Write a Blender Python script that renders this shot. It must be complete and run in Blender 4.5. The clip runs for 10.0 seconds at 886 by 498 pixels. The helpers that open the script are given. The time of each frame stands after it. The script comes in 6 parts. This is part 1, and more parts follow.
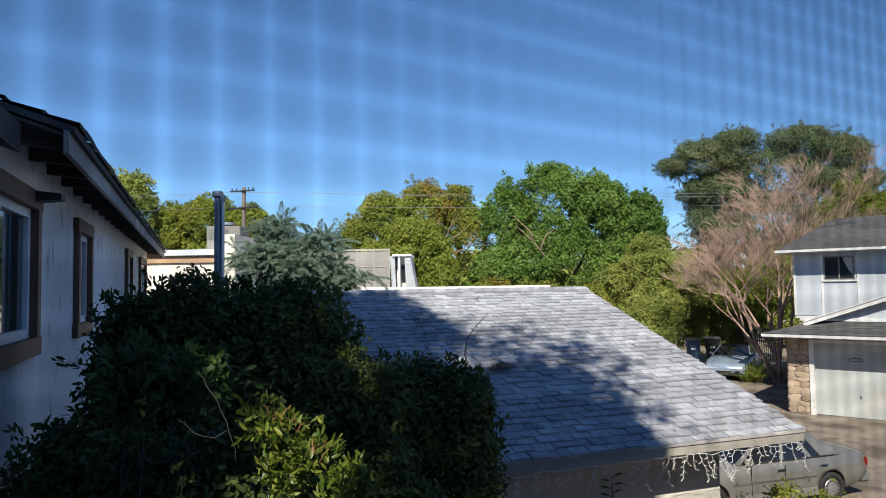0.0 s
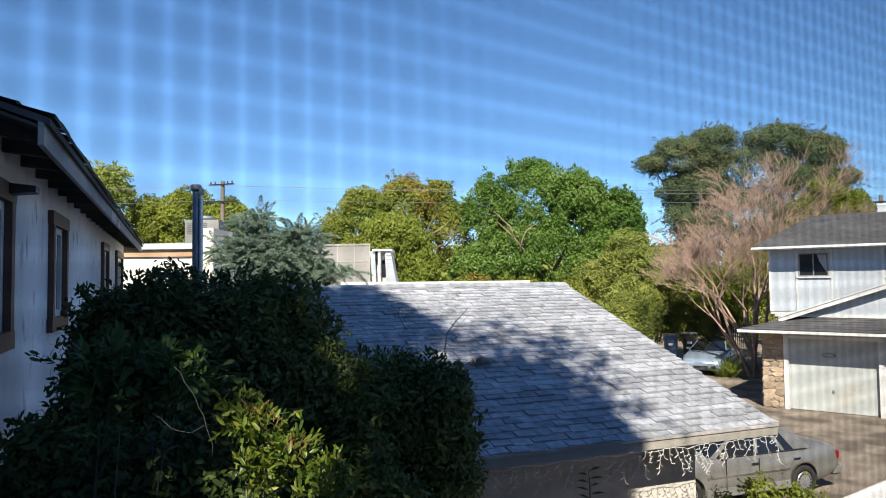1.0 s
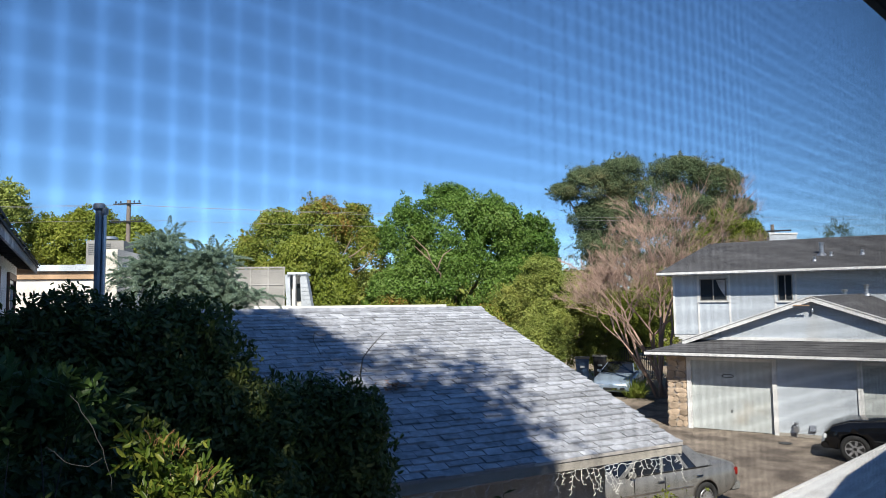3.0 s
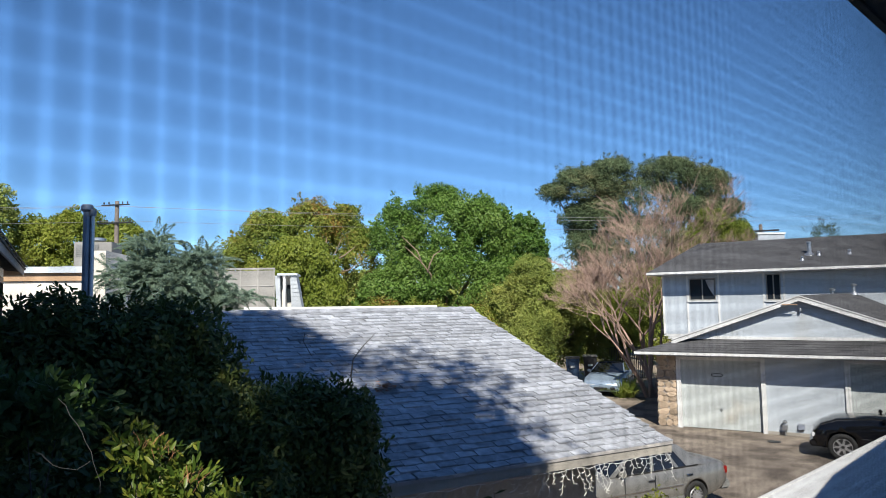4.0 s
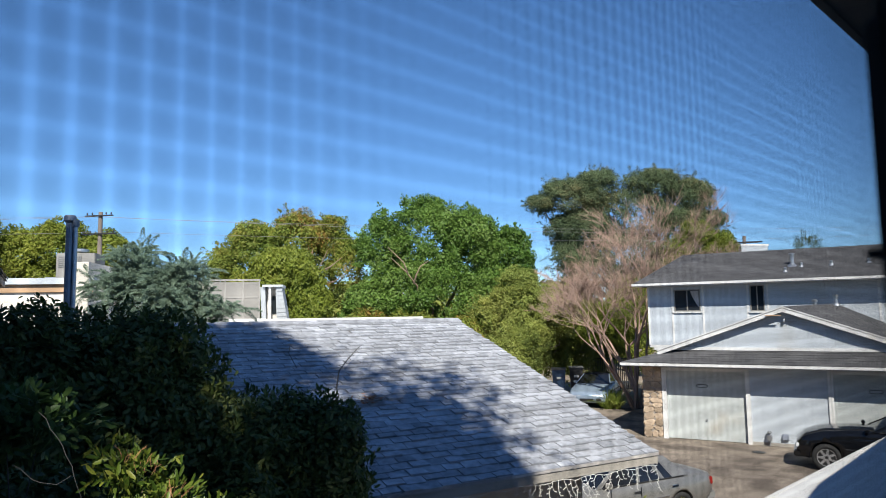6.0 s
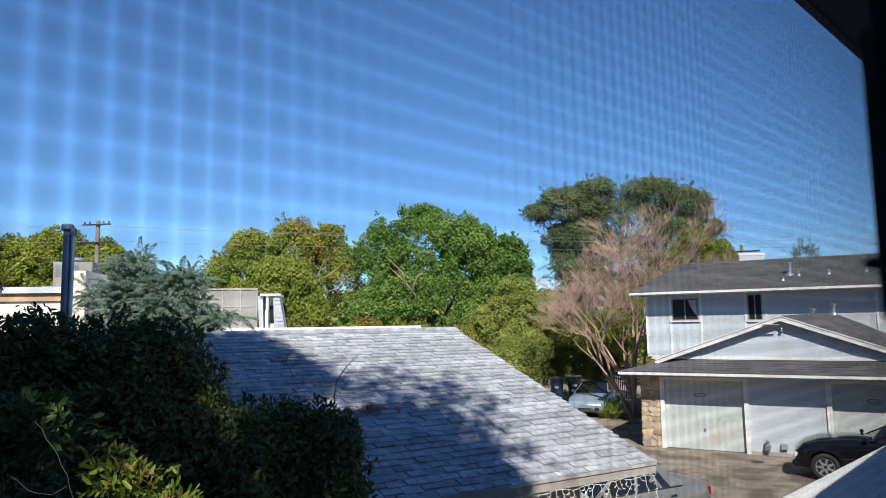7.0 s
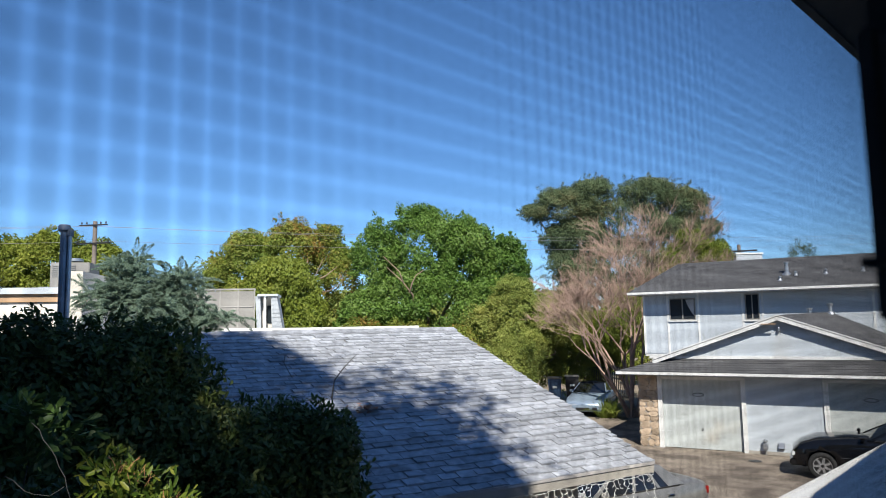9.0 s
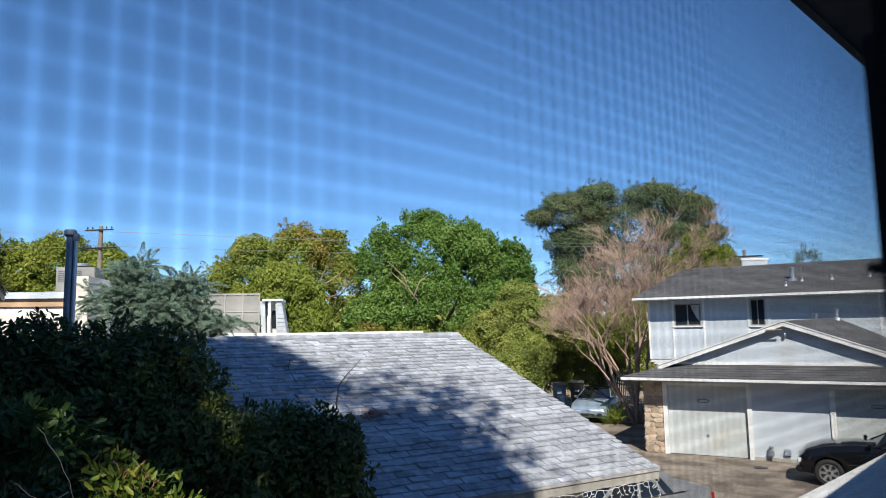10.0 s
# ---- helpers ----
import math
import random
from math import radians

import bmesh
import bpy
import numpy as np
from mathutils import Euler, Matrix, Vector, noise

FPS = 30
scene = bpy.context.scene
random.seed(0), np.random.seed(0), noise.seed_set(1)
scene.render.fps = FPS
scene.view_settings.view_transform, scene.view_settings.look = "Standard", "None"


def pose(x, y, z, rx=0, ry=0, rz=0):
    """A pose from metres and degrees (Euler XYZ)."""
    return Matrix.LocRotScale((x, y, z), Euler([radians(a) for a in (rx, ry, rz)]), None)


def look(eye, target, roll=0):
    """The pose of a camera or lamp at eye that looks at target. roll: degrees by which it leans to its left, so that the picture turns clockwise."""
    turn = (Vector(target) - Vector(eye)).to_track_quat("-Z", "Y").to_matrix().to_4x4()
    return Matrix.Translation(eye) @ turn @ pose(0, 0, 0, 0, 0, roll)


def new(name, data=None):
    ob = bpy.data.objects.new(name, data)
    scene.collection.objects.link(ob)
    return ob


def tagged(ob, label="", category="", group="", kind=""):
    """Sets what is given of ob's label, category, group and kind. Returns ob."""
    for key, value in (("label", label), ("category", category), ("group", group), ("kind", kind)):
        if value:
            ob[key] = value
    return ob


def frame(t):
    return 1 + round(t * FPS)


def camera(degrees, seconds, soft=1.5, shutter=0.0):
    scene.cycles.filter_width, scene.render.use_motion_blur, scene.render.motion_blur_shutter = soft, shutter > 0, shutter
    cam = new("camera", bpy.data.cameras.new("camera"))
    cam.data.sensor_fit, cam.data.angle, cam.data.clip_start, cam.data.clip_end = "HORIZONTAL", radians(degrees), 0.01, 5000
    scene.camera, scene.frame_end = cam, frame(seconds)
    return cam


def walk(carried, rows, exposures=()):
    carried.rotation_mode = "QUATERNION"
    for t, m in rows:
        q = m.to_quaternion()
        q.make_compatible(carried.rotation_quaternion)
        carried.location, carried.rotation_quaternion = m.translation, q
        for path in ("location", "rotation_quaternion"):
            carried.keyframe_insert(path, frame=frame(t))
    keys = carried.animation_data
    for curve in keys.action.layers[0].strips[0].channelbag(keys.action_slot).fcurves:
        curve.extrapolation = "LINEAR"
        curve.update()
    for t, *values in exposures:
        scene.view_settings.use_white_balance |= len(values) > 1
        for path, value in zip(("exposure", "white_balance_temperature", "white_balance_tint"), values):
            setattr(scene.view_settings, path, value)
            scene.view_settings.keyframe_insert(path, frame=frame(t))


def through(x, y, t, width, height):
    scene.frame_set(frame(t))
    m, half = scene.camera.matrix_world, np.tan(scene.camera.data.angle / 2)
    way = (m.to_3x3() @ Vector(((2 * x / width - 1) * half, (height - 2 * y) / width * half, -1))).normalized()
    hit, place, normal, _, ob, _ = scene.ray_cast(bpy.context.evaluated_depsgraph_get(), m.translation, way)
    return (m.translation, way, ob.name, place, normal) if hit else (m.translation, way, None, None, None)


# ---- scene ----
# ---- camera and walk ----
cam = camera(65.0, 10.0, soft=0.72)
# a phone lens held right behind an insect screen: a small real aperture, focused far away
cam.data.dof.use_dof = True
cam.data.dof.focus_distance = 22.0
cam.data.dof.aperture_fstop = 22.0

PATH = [
    (0.0, -0.0062, 0.0085, 4.4, 93.033, 0.880, 1.628),
    (0.5, -0.0029, 0.004, 4.4, 91.979, 0.786, 1.070),
    (1.0, -0.001, 0.0014, 4.4, 92.610, 0.668, 0.016),
    (1.5, 0.0, 0.0, 4.4, 93.689, 0.112, -4.711),
    (2.0, 0.0, 0.0, 4.4, 94.053, 0.515, -6.001),
    (2.5, 0.0, 0.0, 4.4, 94.080, 0.570, -6.572),
    (3.0, 0.0, 0.0, 4.4, 94.501, 0.625, -6.817),
    (4.5, 0.0, 0.0, 4.4, 94.585, 0.895, -7.791),
    (5.0, 0.0, 0.0, 4.4, 94.813, 0.964, -7.683),
    (5.5, 0.0, 0.0, 4.4, 95.025, 0.999, -8.291),
    (7.0, 0.0, 0.0, 4.4, 96.187, 0.909, -8.893),
    (7.5, 0.0, 0.0, 4.4, 96.198, 0.934, -8.646),
    (8.0, 0.0, 0.0, 4.4, 96.250, 0.895, -8.704),
    (8.5, 0.0, 0.0, 4.4, 96.209, 1.026, -9.083),
    (9.0, 0.0, 0.0, 4.4, 96.187, 1.016, -9.074),
    (9.5, 0.0, 0.0, 4.4, 96.403, 0.939, -8.895),
    (10.0, 0.0, 0.0, 4.4, 96.620, 0.916, -8.708),
]
walk(cam, [(t, pose(x, y, z, rx, ry, rz)) for t, x, y, z, rx, ry, rz in PATH],
     exposures=[(0.0, 1.0, 6420, 5), (0.4, 1.25, 6560, 5), (1.0, 1.3, 6560, 5), (2.0, 1.11, 6220, 5), (10.0, 1.08, 6140, 5)])

# ---- world, sun ----
SUN_EL = radians(43.5)
SUN_TRAVEL = Vector((0.08, 0.997, 0)).normalized()      # where the light goes, seen from above
world = bpy.data.worlds.new("sky")
scene.world = world
world.use_nodes = True
wn = world.node_tree
sky = wn.nodes.new("ShaderNodeTexSky")
sky.sky_type = 'NISHITA'
sky.sun_disc = False
sky.sun_elevation = SUN_EL
sky.sun_rotation = math.atan2(-SUN_TRAVEL.x, -SUN_TRAVEL.y)
sky.air_density, sky.dust_density, sky.ozone_density = 1.0, 0.35, 8.0
sky.altitude = 1500.0
bg = wn.nodes["Background"]
bg.inputs["Strength"].default_value = 0.08
clear_air = wn.nodes.new("ShaderNodeHueSaturation")
clear_air.inputs["Saturation"].default_value = 1.03
wn.links.new(sky.outputs[0], clear_air.inputs["Color"])
wn.links.new(clear_air.outputs[0], bg.inputs["Color"])
sun_data = bpy.data.lights.new("sun", 'SUN')
sun_data.energy, sun_data.angle, sun_data.color = 5.0, radians(0.53), (1.0, 0.9, 0.79)
sun = new("sun", sun_data)
aim = Vector((SUN_TRAVEL.x * math.cos(SUN_EL), SUN_TRAVEL.y * math.cos(SUN_EL), -math.sin(SUN_EL)))
sun.matrix_world = look(Vector((0, 0, 40)), Vector((0, 0, 40)) + aim)


# ---- materials ----
def ramp(nt, a, b, lo=0.3, hi=0.7):
    n = nt.nodes.new("ShaderNodeValToRGB")
    n.color_ramp.elements[0].position, n.color_ramp.elements[1].position = lo, hi
    n.color_ramp.elements[0].color, n.color_ramp.elements[1].color = (*a, 1), (*b, 1)
    return n


def surface(name, dark, light, scale=6.0, fine=60.0, rough=0.7, bump=0.3, metal=0.0, vary=0.0, island=False,
            stretch=(1, 1, 1), stain=None, stain_scale=0.7, stain_at=(0.55, 0.75), dist=0.01, spec=0.4):
    """A worn surface: two scales of noise between two colours, fine relief, an optional stain and a tint for each piece."""
    m = bpy.data.materials.new(name)
    m.use_nodes = True
    nt = m.node_tree
    link, b = nt.links.new, nt.nodes["Principled BSDF"]
    co = nt.nodes.new("ShaderNodeTexCoord")
    mp = nt.nodes.new("ShaderNodeMapping")
    mp.inputs["Scale"].default_value = stretch
    link(co.outputs["Object"], mp.inputs["Vector"])
    big, small = nt.nodes.new("ShaderNodeTexNoise"), nt.nodes.new("ShaderNodeTexNoise")
    big.inputs["Scale"].default_value, small.inputs["Scale"].default_value = scale, fine
    big.inputs["Detail"].default_value = small.inputs["Detail"].default_value = 5
    link(mp.outputs[0], big.inputs["Vector"])
    link(mp.outputs[0], small.inputs["Vector"])
    mixed = nt.nodes.new("ShaderNodeMath")
    mixed.operation = 'MULTIPLY_ADD'
    mixed.inputs[1].default_value, mixed.inputs[2].default_value = 0.45, 0.0
    add = nt.nodes.new("ShaderNodeMath")
    add.operation = 'MULTIPLY_ADD'
    add.inputs[1].default_value = 0.55
    link(small.outputs[0], mixed.inputs[0])
    link(big.outputs[0], add.inputs[0])
    link(mixed.outputs[0], add.inputs[2])
    rp = ramp(nt, dark, light)
    link(add.outputs[0], rp.inputs[0])
    colour = rp.outputs[0]
    if stain:
        sn = nt.nodes.new("ShaderNodeTexNoise")
        sn.inputs["Scale"].default_value, sn.inputs["Detail"].default_value = stain_scale, 6
        link(mp.outputs[0], sn.inputs["Vector"])
        sr = ramp(nt, (0, 0, 0), (1, 1, 1), *stain_at)
        link(sn.outputs[0], sr.inputs[0])
        mx = nt.nodes.new("ShaderNodeMixRGB")
        mx.inputs[2].default_value = (*stain, 1)
        link(sr.outputs[0], mx.inputs[0])
        link(colour, mx.inputs[1])
        colour = mx.outputs[0]
    if vary:
        hs = nt.nodes.new("ShaderNodeHueSaturation")
        mr = nt.nodes.new("ShaderNodeMapRange")
        mr.inputs["To Min"].default_value, mr.inputs["To Max"].default_value = 1 - vary, 1 + vary
        if island:
            link(nt.nodes.new("ShaderNodeNewGeometry").outputs["Random Per Island"], mr.inputs["Value"])
        else:
            link(nt.nodes.new("ShaderNodeObjectInfo").outputs["Random"], mr.inputs["Value"])
        link(mr.outputs[0], hs.inputs["Value"])
        link(colour, hs.inputs["Color"])
        colour = hs.outputs[0]
    link(colour, b.inputs["Base Color"])
    b.inputs["Roughness"].default_value, b.inputs["Metallic"].default_value = rough, metal
    b.inputs["Specular IOR Level"].default_value = spec
    if bump:
        bp = nt.nodes.new("ShaderNodeBump")
        bp.inputs["Strength"].default_value, bp.inputs["Distance"].default_value = bump, dist
        link(add.outputs[0], bp.inputs["Height"])
        link(bp.outputs[0], b.inputs["Normal"])
    return m


def leafy(name, colours, through=0.35, rough=0.5):
    """Leaves: each one takes its own green from a row of colours, and lets some light through."""
    m = bpy.data.materials.new(name)
    m.use_nodes = True
    nt = m.node_tree
    link, b = nt.links.new, nt.nodes["Principled BSDF"]
    rp = nt.nodes.new("ShaderNodeValToRGB")
    rp.color_ramp.interpolation = 'LINEAR'
    el = rp.color_ramp.elements
    el[0].color, el[1].color = (*colours[0], 1), (*colours[-1], 1)
    for i, c in enumerate(colours[1:-1]):
        e = el.new((i + 1) / (len(colours) - 1))
        e.color = (*c, 1)
    rnd = nt.nodes.new("ShaderNodeNewGeometry")
    co, nz = nt.nodes.new("ShaderNodeTexCoord"), nt.nodes.new("ShaderNodeTexNoise")
    nz.inputs["Scale"].default_value = 0.35
    link(co.outputs["Object"], nz.inputs["Vector"])
    mr = nt.nodes.new("ShaderNodeMapRange")
    mr.inputs["From Min"].default_value, mr.inputs["From Max"].default_value = 0.3, 0.7
    link(nz.outputs[0], mr.inputs["Value"])
    av = nt.nodes.new("ShaderNodeMath")
    av.operation = 'MULTIPLY_ADD'
    av.inputs[1].default_value = 0.5
    hf = nt.nodes.new("ShaderNodeMath")
    hf.operation = 'MULTIPLY'
    hf.inputs[1].default_value = 0.5
    link(mr.outputs[0], hf.inputs[0])
    link(rnd.outputs["Random Per Island"], av.inputs[0])
    link(hf.outputs[0], av.inputs[2])
    link(av.outputs[0], rp.inputs[0])
    link(rp.outputs[0], b.inputs["Base Color"])
    b.inputs["Roughness"].default_value = rough
    b.inputs["Specular IOR Level"].default_value = 0.3
    tr, mx = nt.nodes.new("ShaderNodeBsdfTranslucent"), nt.nodes.new("ShaderNodeMixShader")
    mx.inputs[0].default_value = through
    link(rp.outputs[0], tr.inputs["Color"])
    link(b.outputs[0], mx.inputs[1])
    link(tr.outputs[0], mx.inputs[2])
    link(mx.outputs[0], nt.nodes["Material Output"].inputs["Surface"])
    return m


def glassy(name, tint=(0.03, 0.04, 0.05), rough=0.03):
    m = bpy.data.materials.new(name)
    m.use_nodes = True
    b = m.node_tree.nodes["Principled BSDF"]
    b.inputs["Base Color"].default_value = (*tint, 1)
    b.inputs["Roughness"].default_value = rough
    b.inputs["Specular IOR Level"].default_value = 0.7
    return m


SHINGLE = surface("grey asphalt shingle", (0.15, 0.158, 0.176), (0.44, 0.456, 0.488), 9, 75, 0.9, 0.8, vary=0.2, dist=0.006)
SHINGLE_S = surface("grey asphalt shingle field", (0.15, 0.158, 0.176), (0.44, 0.456, 0.488), 9, 75, 0.9, 0.8, vary=0.2, island=True, dist=0.006)
DARK_SHINGLE = surface("dark charcoal shingle", (0.045, 0.046, 0.05), (0.1, 0.099, 0.102), 2, 90, 0.9, 0.5, vary=0.12, island=True)
WHITE_PAINT = surface("white painted wood", (0.56, 0.56, 0.55), (0.72, 0.72, 0.71), 3, 50, 0.6, 0.15, stain=(0.45, 0.42, 0.36), stain_scale=1.2, stain_at=(0.6, 0.85))
PALE_SIDING = surface("pale blue grey painted siding", (0.4, 0.44, 0.48), (0.505, 0.55, 0.6), 2.5, 60, 0.65, 0.2, stretch=(1, 1, 0.25), stain=(0.4, 0.4, 0.38), stain_at=(0.62, 0.85))
DOOR_PAINT = surface("weathered pale garage door paint", (0.38, 0.41, 0.41), (0.48, 0.51, 0.5), 1.5, 40, 0.65, 0.15, stain=(0.4, 0.34, 0.25), stain_at=(0.6, 0.9))
STUCCO = surface("weathered white stucco", (0.66, 0.665, 0.69), (0.84, 0.85, 0.87), 4, 90, 0.9, 0.9, stretch=(1, 1, 0.6), stain=(0.4, 0.39, 0.39), stain_scale=5.5, stain_at=(0.57, 0.7), dist=0.02)
CREAM = surface("sunlit cream stucco", (0.56, 0.52, 0.45), (0.68, 0.64, 0.57), 1.5, 60, 0.9, 0.3)
WHITE_ROOF = surface("white roof coating", (0.7, 0.7, 0.68), (0.82, 0.82, 0.8), 1.5, 30, 0.7, 0.2)
GREY_WALL = surface("grey beige wall paint", (0.46, 0.44, 0.4), (0.58, 0.55, 0.5), 2, 50, 0.8, 0.3, stain=(0.22, 0.2, 0.18), stain_at=(0.6, 0.8))
BEIGE_TRIM = surface("beige fascia paint", (0.26, 0.245, 0.215), (0.36, 0.335, 0.295), 2, 40, 0.7, 0.25, stain=(0.25, 0.23, 0.2), stain_at=(0.58, 0.75))
BROWN_WOOD = surface("brown painted wood trim", (0.075, 0.042, 0.03), (0.17, 0.09, 0.06), 6, 80, 0.6, 0.4, stretch=(1, 1, 0.3))
OLD_FASCIA = surface("peeling grey fascia board", (0.22, 0.21, 0.21), (0.42, 0.4, 0.38), 3, 50, 0.85, 0.5, stretch=(0.6, 0.6, 1), stain=(0.6, 0.57, 0.52), stain_scale=2.5, stain_at=(0.55, 0.62))
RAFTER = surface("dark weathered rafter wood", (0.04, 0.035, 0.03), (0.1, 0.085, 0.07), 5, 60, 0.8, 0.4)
TAN_BEAM = surface("tan timber band", (0.3, 0.19, 0.11), (0.42, 0.28, 0.17), 4, 60, 0.7, 0.3)
CONCRETE = surface("stained driveway concrete", (0.125, 0.102, 0.08), (0.3, 0.25, 0.2), 2.2, 22, 0.9, 0.6, stain=(0.105, 0.085, 0.068), stain_scale=0.9, stain_at=(0.47, 0.6))
EARTH = surface("dry earth and litter", (0.16, 0.125, 0.09), (0.32, 0.26, 0.19), 0.8, 20, 0.95, 0.8, stain=(0.06, 0.08, 0.03), stain_scale=0.5)
STONE = surface("tan field stone", (0.3, 0.22, 0.15), (0.52, 0.42, 0.31), 5, 40, 0.85, 0.6, vary=0.3, dist=0.02)
MORTAR = surface("pale mortar", (0.25, 0.22, 0.19), (0.36, 0.33, 0.29), 6, 60, 0.95, 0.5)
BARK = surface("grey brown bark", (0.12, 0.09, 0.07), (0.3, 0.24, 0.19), 4, 40, 0.9, 0.8, stretch=(1, 1, 0.3))
TWIG = surface("bare pinkish brown twigs", (0.25, 0.165, 0.13), (0.4, 0.285, 0.225), 2, 20, 0.9, 0.2)
GALV = surface("galvanised steel", (0.35, 0.37, 0.4), (0.55, 0.57, 0.6), 4, 60, 0.35, 0.1, metal=0.8)
BLUE_STEEL = surface("dull dark steel flue", (0.1, 0.12, 0.15), (0.2, 0.23, 0.28), 3, 50, 0.4, 0.1, metal=0.7)
SILVER = surface("silver metallic car paint", (0.25, 0.245, 0.23), (0.28, 0.275, 0.26), 3, 300, 0.32, 0.0, metal=0.55)
ICE_BLUE = surface("light blue metallic car paint", (0.25, 0.32, 0.41), (0.3, 0.37, 0.46), 3, 300, 0.3, 0.0, metal=0.4)
BLACK_CAR = surface("black car paint", (0.004, 0.0045, 0.006), (0.008, 0.0085, 0.01), 3, 300, 0.07, 0.0, spec=0.5)
TYRE = surface("black tyre rubber", (0.012, 0.012, 0.012), (0.03, 0.03, 0.03), 8, 60, 0.85, 0.2)
ALLOY = surface("grey alloy wheel", (0.35, 0.35, 0.36), (0.5, 0.5, 0.52), 8, 60, 0.35, 0.05, metal=0.7)
CHROME = surface("chrome trim", (0.6, 0.6, 0.6), (0.7, 0.7, 0.7), 8, 60, 0.15, 0.0, metal=1.0)
BLACK_PLASTIC = surface("black plastic", (0.012, 0.012, 0.013), (0.03, 0.03, 0.032), 6, 60, 0.5, 0.1)
RED_LENS = surface("red tail lamp lens", (0.17, 0.012, 0.01), (0.24, 0.02, 0.015), 6, 60, 0.2, 0.0)
LAMP_LENS = surface("clear lamp lens", (0.6, 0.62, 0.63), (0.75, 0.76, 0.77), 6, 60, 0.12, 0.0)
CAR_GLASS = glassy("car glass", (0.012, 0.014, 0.018))
SUNSHADE = surface("silver sunshade in a windscreen", (0.3, 0.4, 0.4), (0.5, 0.62, 0.62), 6, 60, 0.35, 0.2)
WINDOW_GLASS = glassy("dark window glass", (0.02, 0.025, 0.03), 0.02)
VINYL = surface("white vinyl window frame", (0.72, 0.73, 0.74), (0.8, 0.8, 0.8), 4, 60, 0.4, 0.05)
CURTAIN = surface("pale curtain cloth", (0.35, 0.33, 0.32), (0.5, 0.48, 0.47), 5, 60, 0.9, 0.2)
BIN_BLUE = surface("blue plastic bin", (0.03, 0.06, 0.12), (0.05, 0.095, 0.18), 4, 60, 0.5, 0.1)
CABLE_WHITE = surface("white plastic cable", (0.62, 0.61, 0.57), (0.75, 0.74, 0.7), 8, 60, 0.5, 0.0)
CABLE_BLACK = surface("black cable", (0.02, 0.02, 0.02), (0.04, 0.04, 0.04), 8, 60, 0.6, 0.0)
MESH_GREY = surface("charcoal fibreglass screen wire", (0.008, 0.0085, 0.0095), (0.014, 0.0145, 0.016), 50, 900, 0.9, 0.0, spec=0.05)
DRY_STEM = surface("dull grey dry stem", (0.03, 0.03, 0.03), (0.07, 0.068, 0.066), 6, 60, 0.9, 0.3)
DARK_FRAME = surface("dark window frame", (0.015, 0.016, 0.018), (0.03, 0.03, 0.034), 6, 60, 0.5, 0.1)
ROOM = surface("shaded room paint", (0.2, 0.19, 0.18), (0.28, 0.27, 0.25), 2, 40, 0.9, 0.1)
POLE_WOOD = surface("weathered utility pole wood", (0.11, 0.092, 0.078), (0.21, 0.18, 0.155), 3, 40, 0.9, 0.5, stretch=(1, 1, 0.2))
LATTICE = surface("grey beige corrugated screen panel", (0.17, 0.163, 0.15), (0.23, 0.222, 0.205), 1, 60, 0.7, 0.2)
LEAF_LITTER = surface("dry brown leaves", (0.26, 0.11, 0.05), (0.5, 0.25, 0.13), 6, 50, 0.9, 0.3, vary=0.3, island=True)

LEAF_BUSH = leafy("dark glossy shrub leaves", [(0.022, 0.037, 0.011), (0.044, 0.068, 0.018), (0.076, 0.108, 0.026), (0.16, 0.175, 0.048)], 0.3, 0.45)
LEAF_YELLOW = leafy("yellow green shrub leaves", [(0.018, 0.036, 0.008), (0.05, 0.088, 0.012), (0.115, 0.16, 0.022), (0.22, 0.22, 0.036), (0.36, 0.16, 0.06)], 0.35, 0.4)
LEAF_SPRUCE = leafy("blue green conifer sprays", [(0.1, 0.155, 0.112), (0.165, 0.24, 0.175), (0.235, 0.31, 0.23), (0.3, 0.375, 0.28)], 0.3, 0.7)
LEAF_GREEN = leafy("bright green maple leaves", [(0.05, 0.108, 0.018), (0.09, 0.17, 0.028), (0.145, 0.238, 0.046), (0.225, 0.318, 0.08)], 0.38, 0.5)
LEAF_AUTUMN = leafy("yellowing olive leaves", [(0.09, 0.145, 0.023), (0.165, 0.22, 0.034), (0.235, 0.25, 0.045), (0.36, 0.13, 0.05)], 0.35, 0.6)
LEAF_OLIVE = leafy("olive green hedge leaves", [(0.138, 0.186, 0.0414), (0.221, 0.269, 0.058), (0.297, 0.331, 0.0828), (0.414, 0.386, 0.11)], 0.35, 0.6)
LEAF_CEDAR = leafy("dark cedar needles", [(0.05, 0.082, 0.04), (0.08, 0.118, 0.055), (0.12, 0.15, 0.07), (0.21, 0.165, 0.075)], 0.2, 0.7)
LEAF_LIME = leafy("yellow green drooping leaves", [(0.1, 0.15, 0.02), (0.17, 0.215, 0.028), (0.24, 0.28, 0.042), (0.33, 0.31, 0.07)], 0.4, 0.55)
LEAF_BROAD = leafy("broad mid green shrub leaves", [(0.022, 0.044, 0.012), (0.038, 0.074, 0.018), (0.065, 0.115, 0.028), (0.115, 0.165, 0.045)], 0.2, 0.55)
SEED = surface("rusty dry seed stalks", (0.2, 0.085, 0.04), (0.42, 0.2, 0.1), 8, 60, 0.9, 0.2)
PALE_BARK = surface("pale tan bark", (0.16, 0.11, 0.08), (0.32, 0.24, 0.17), 3, 30, 0.9, 0.5)
CABLE_GREY = surface("weathered grey cable", (0.2, 0.2, 0.2), (0.3, 0.3, 0.3), 8, 60, 0.6, 0.0)
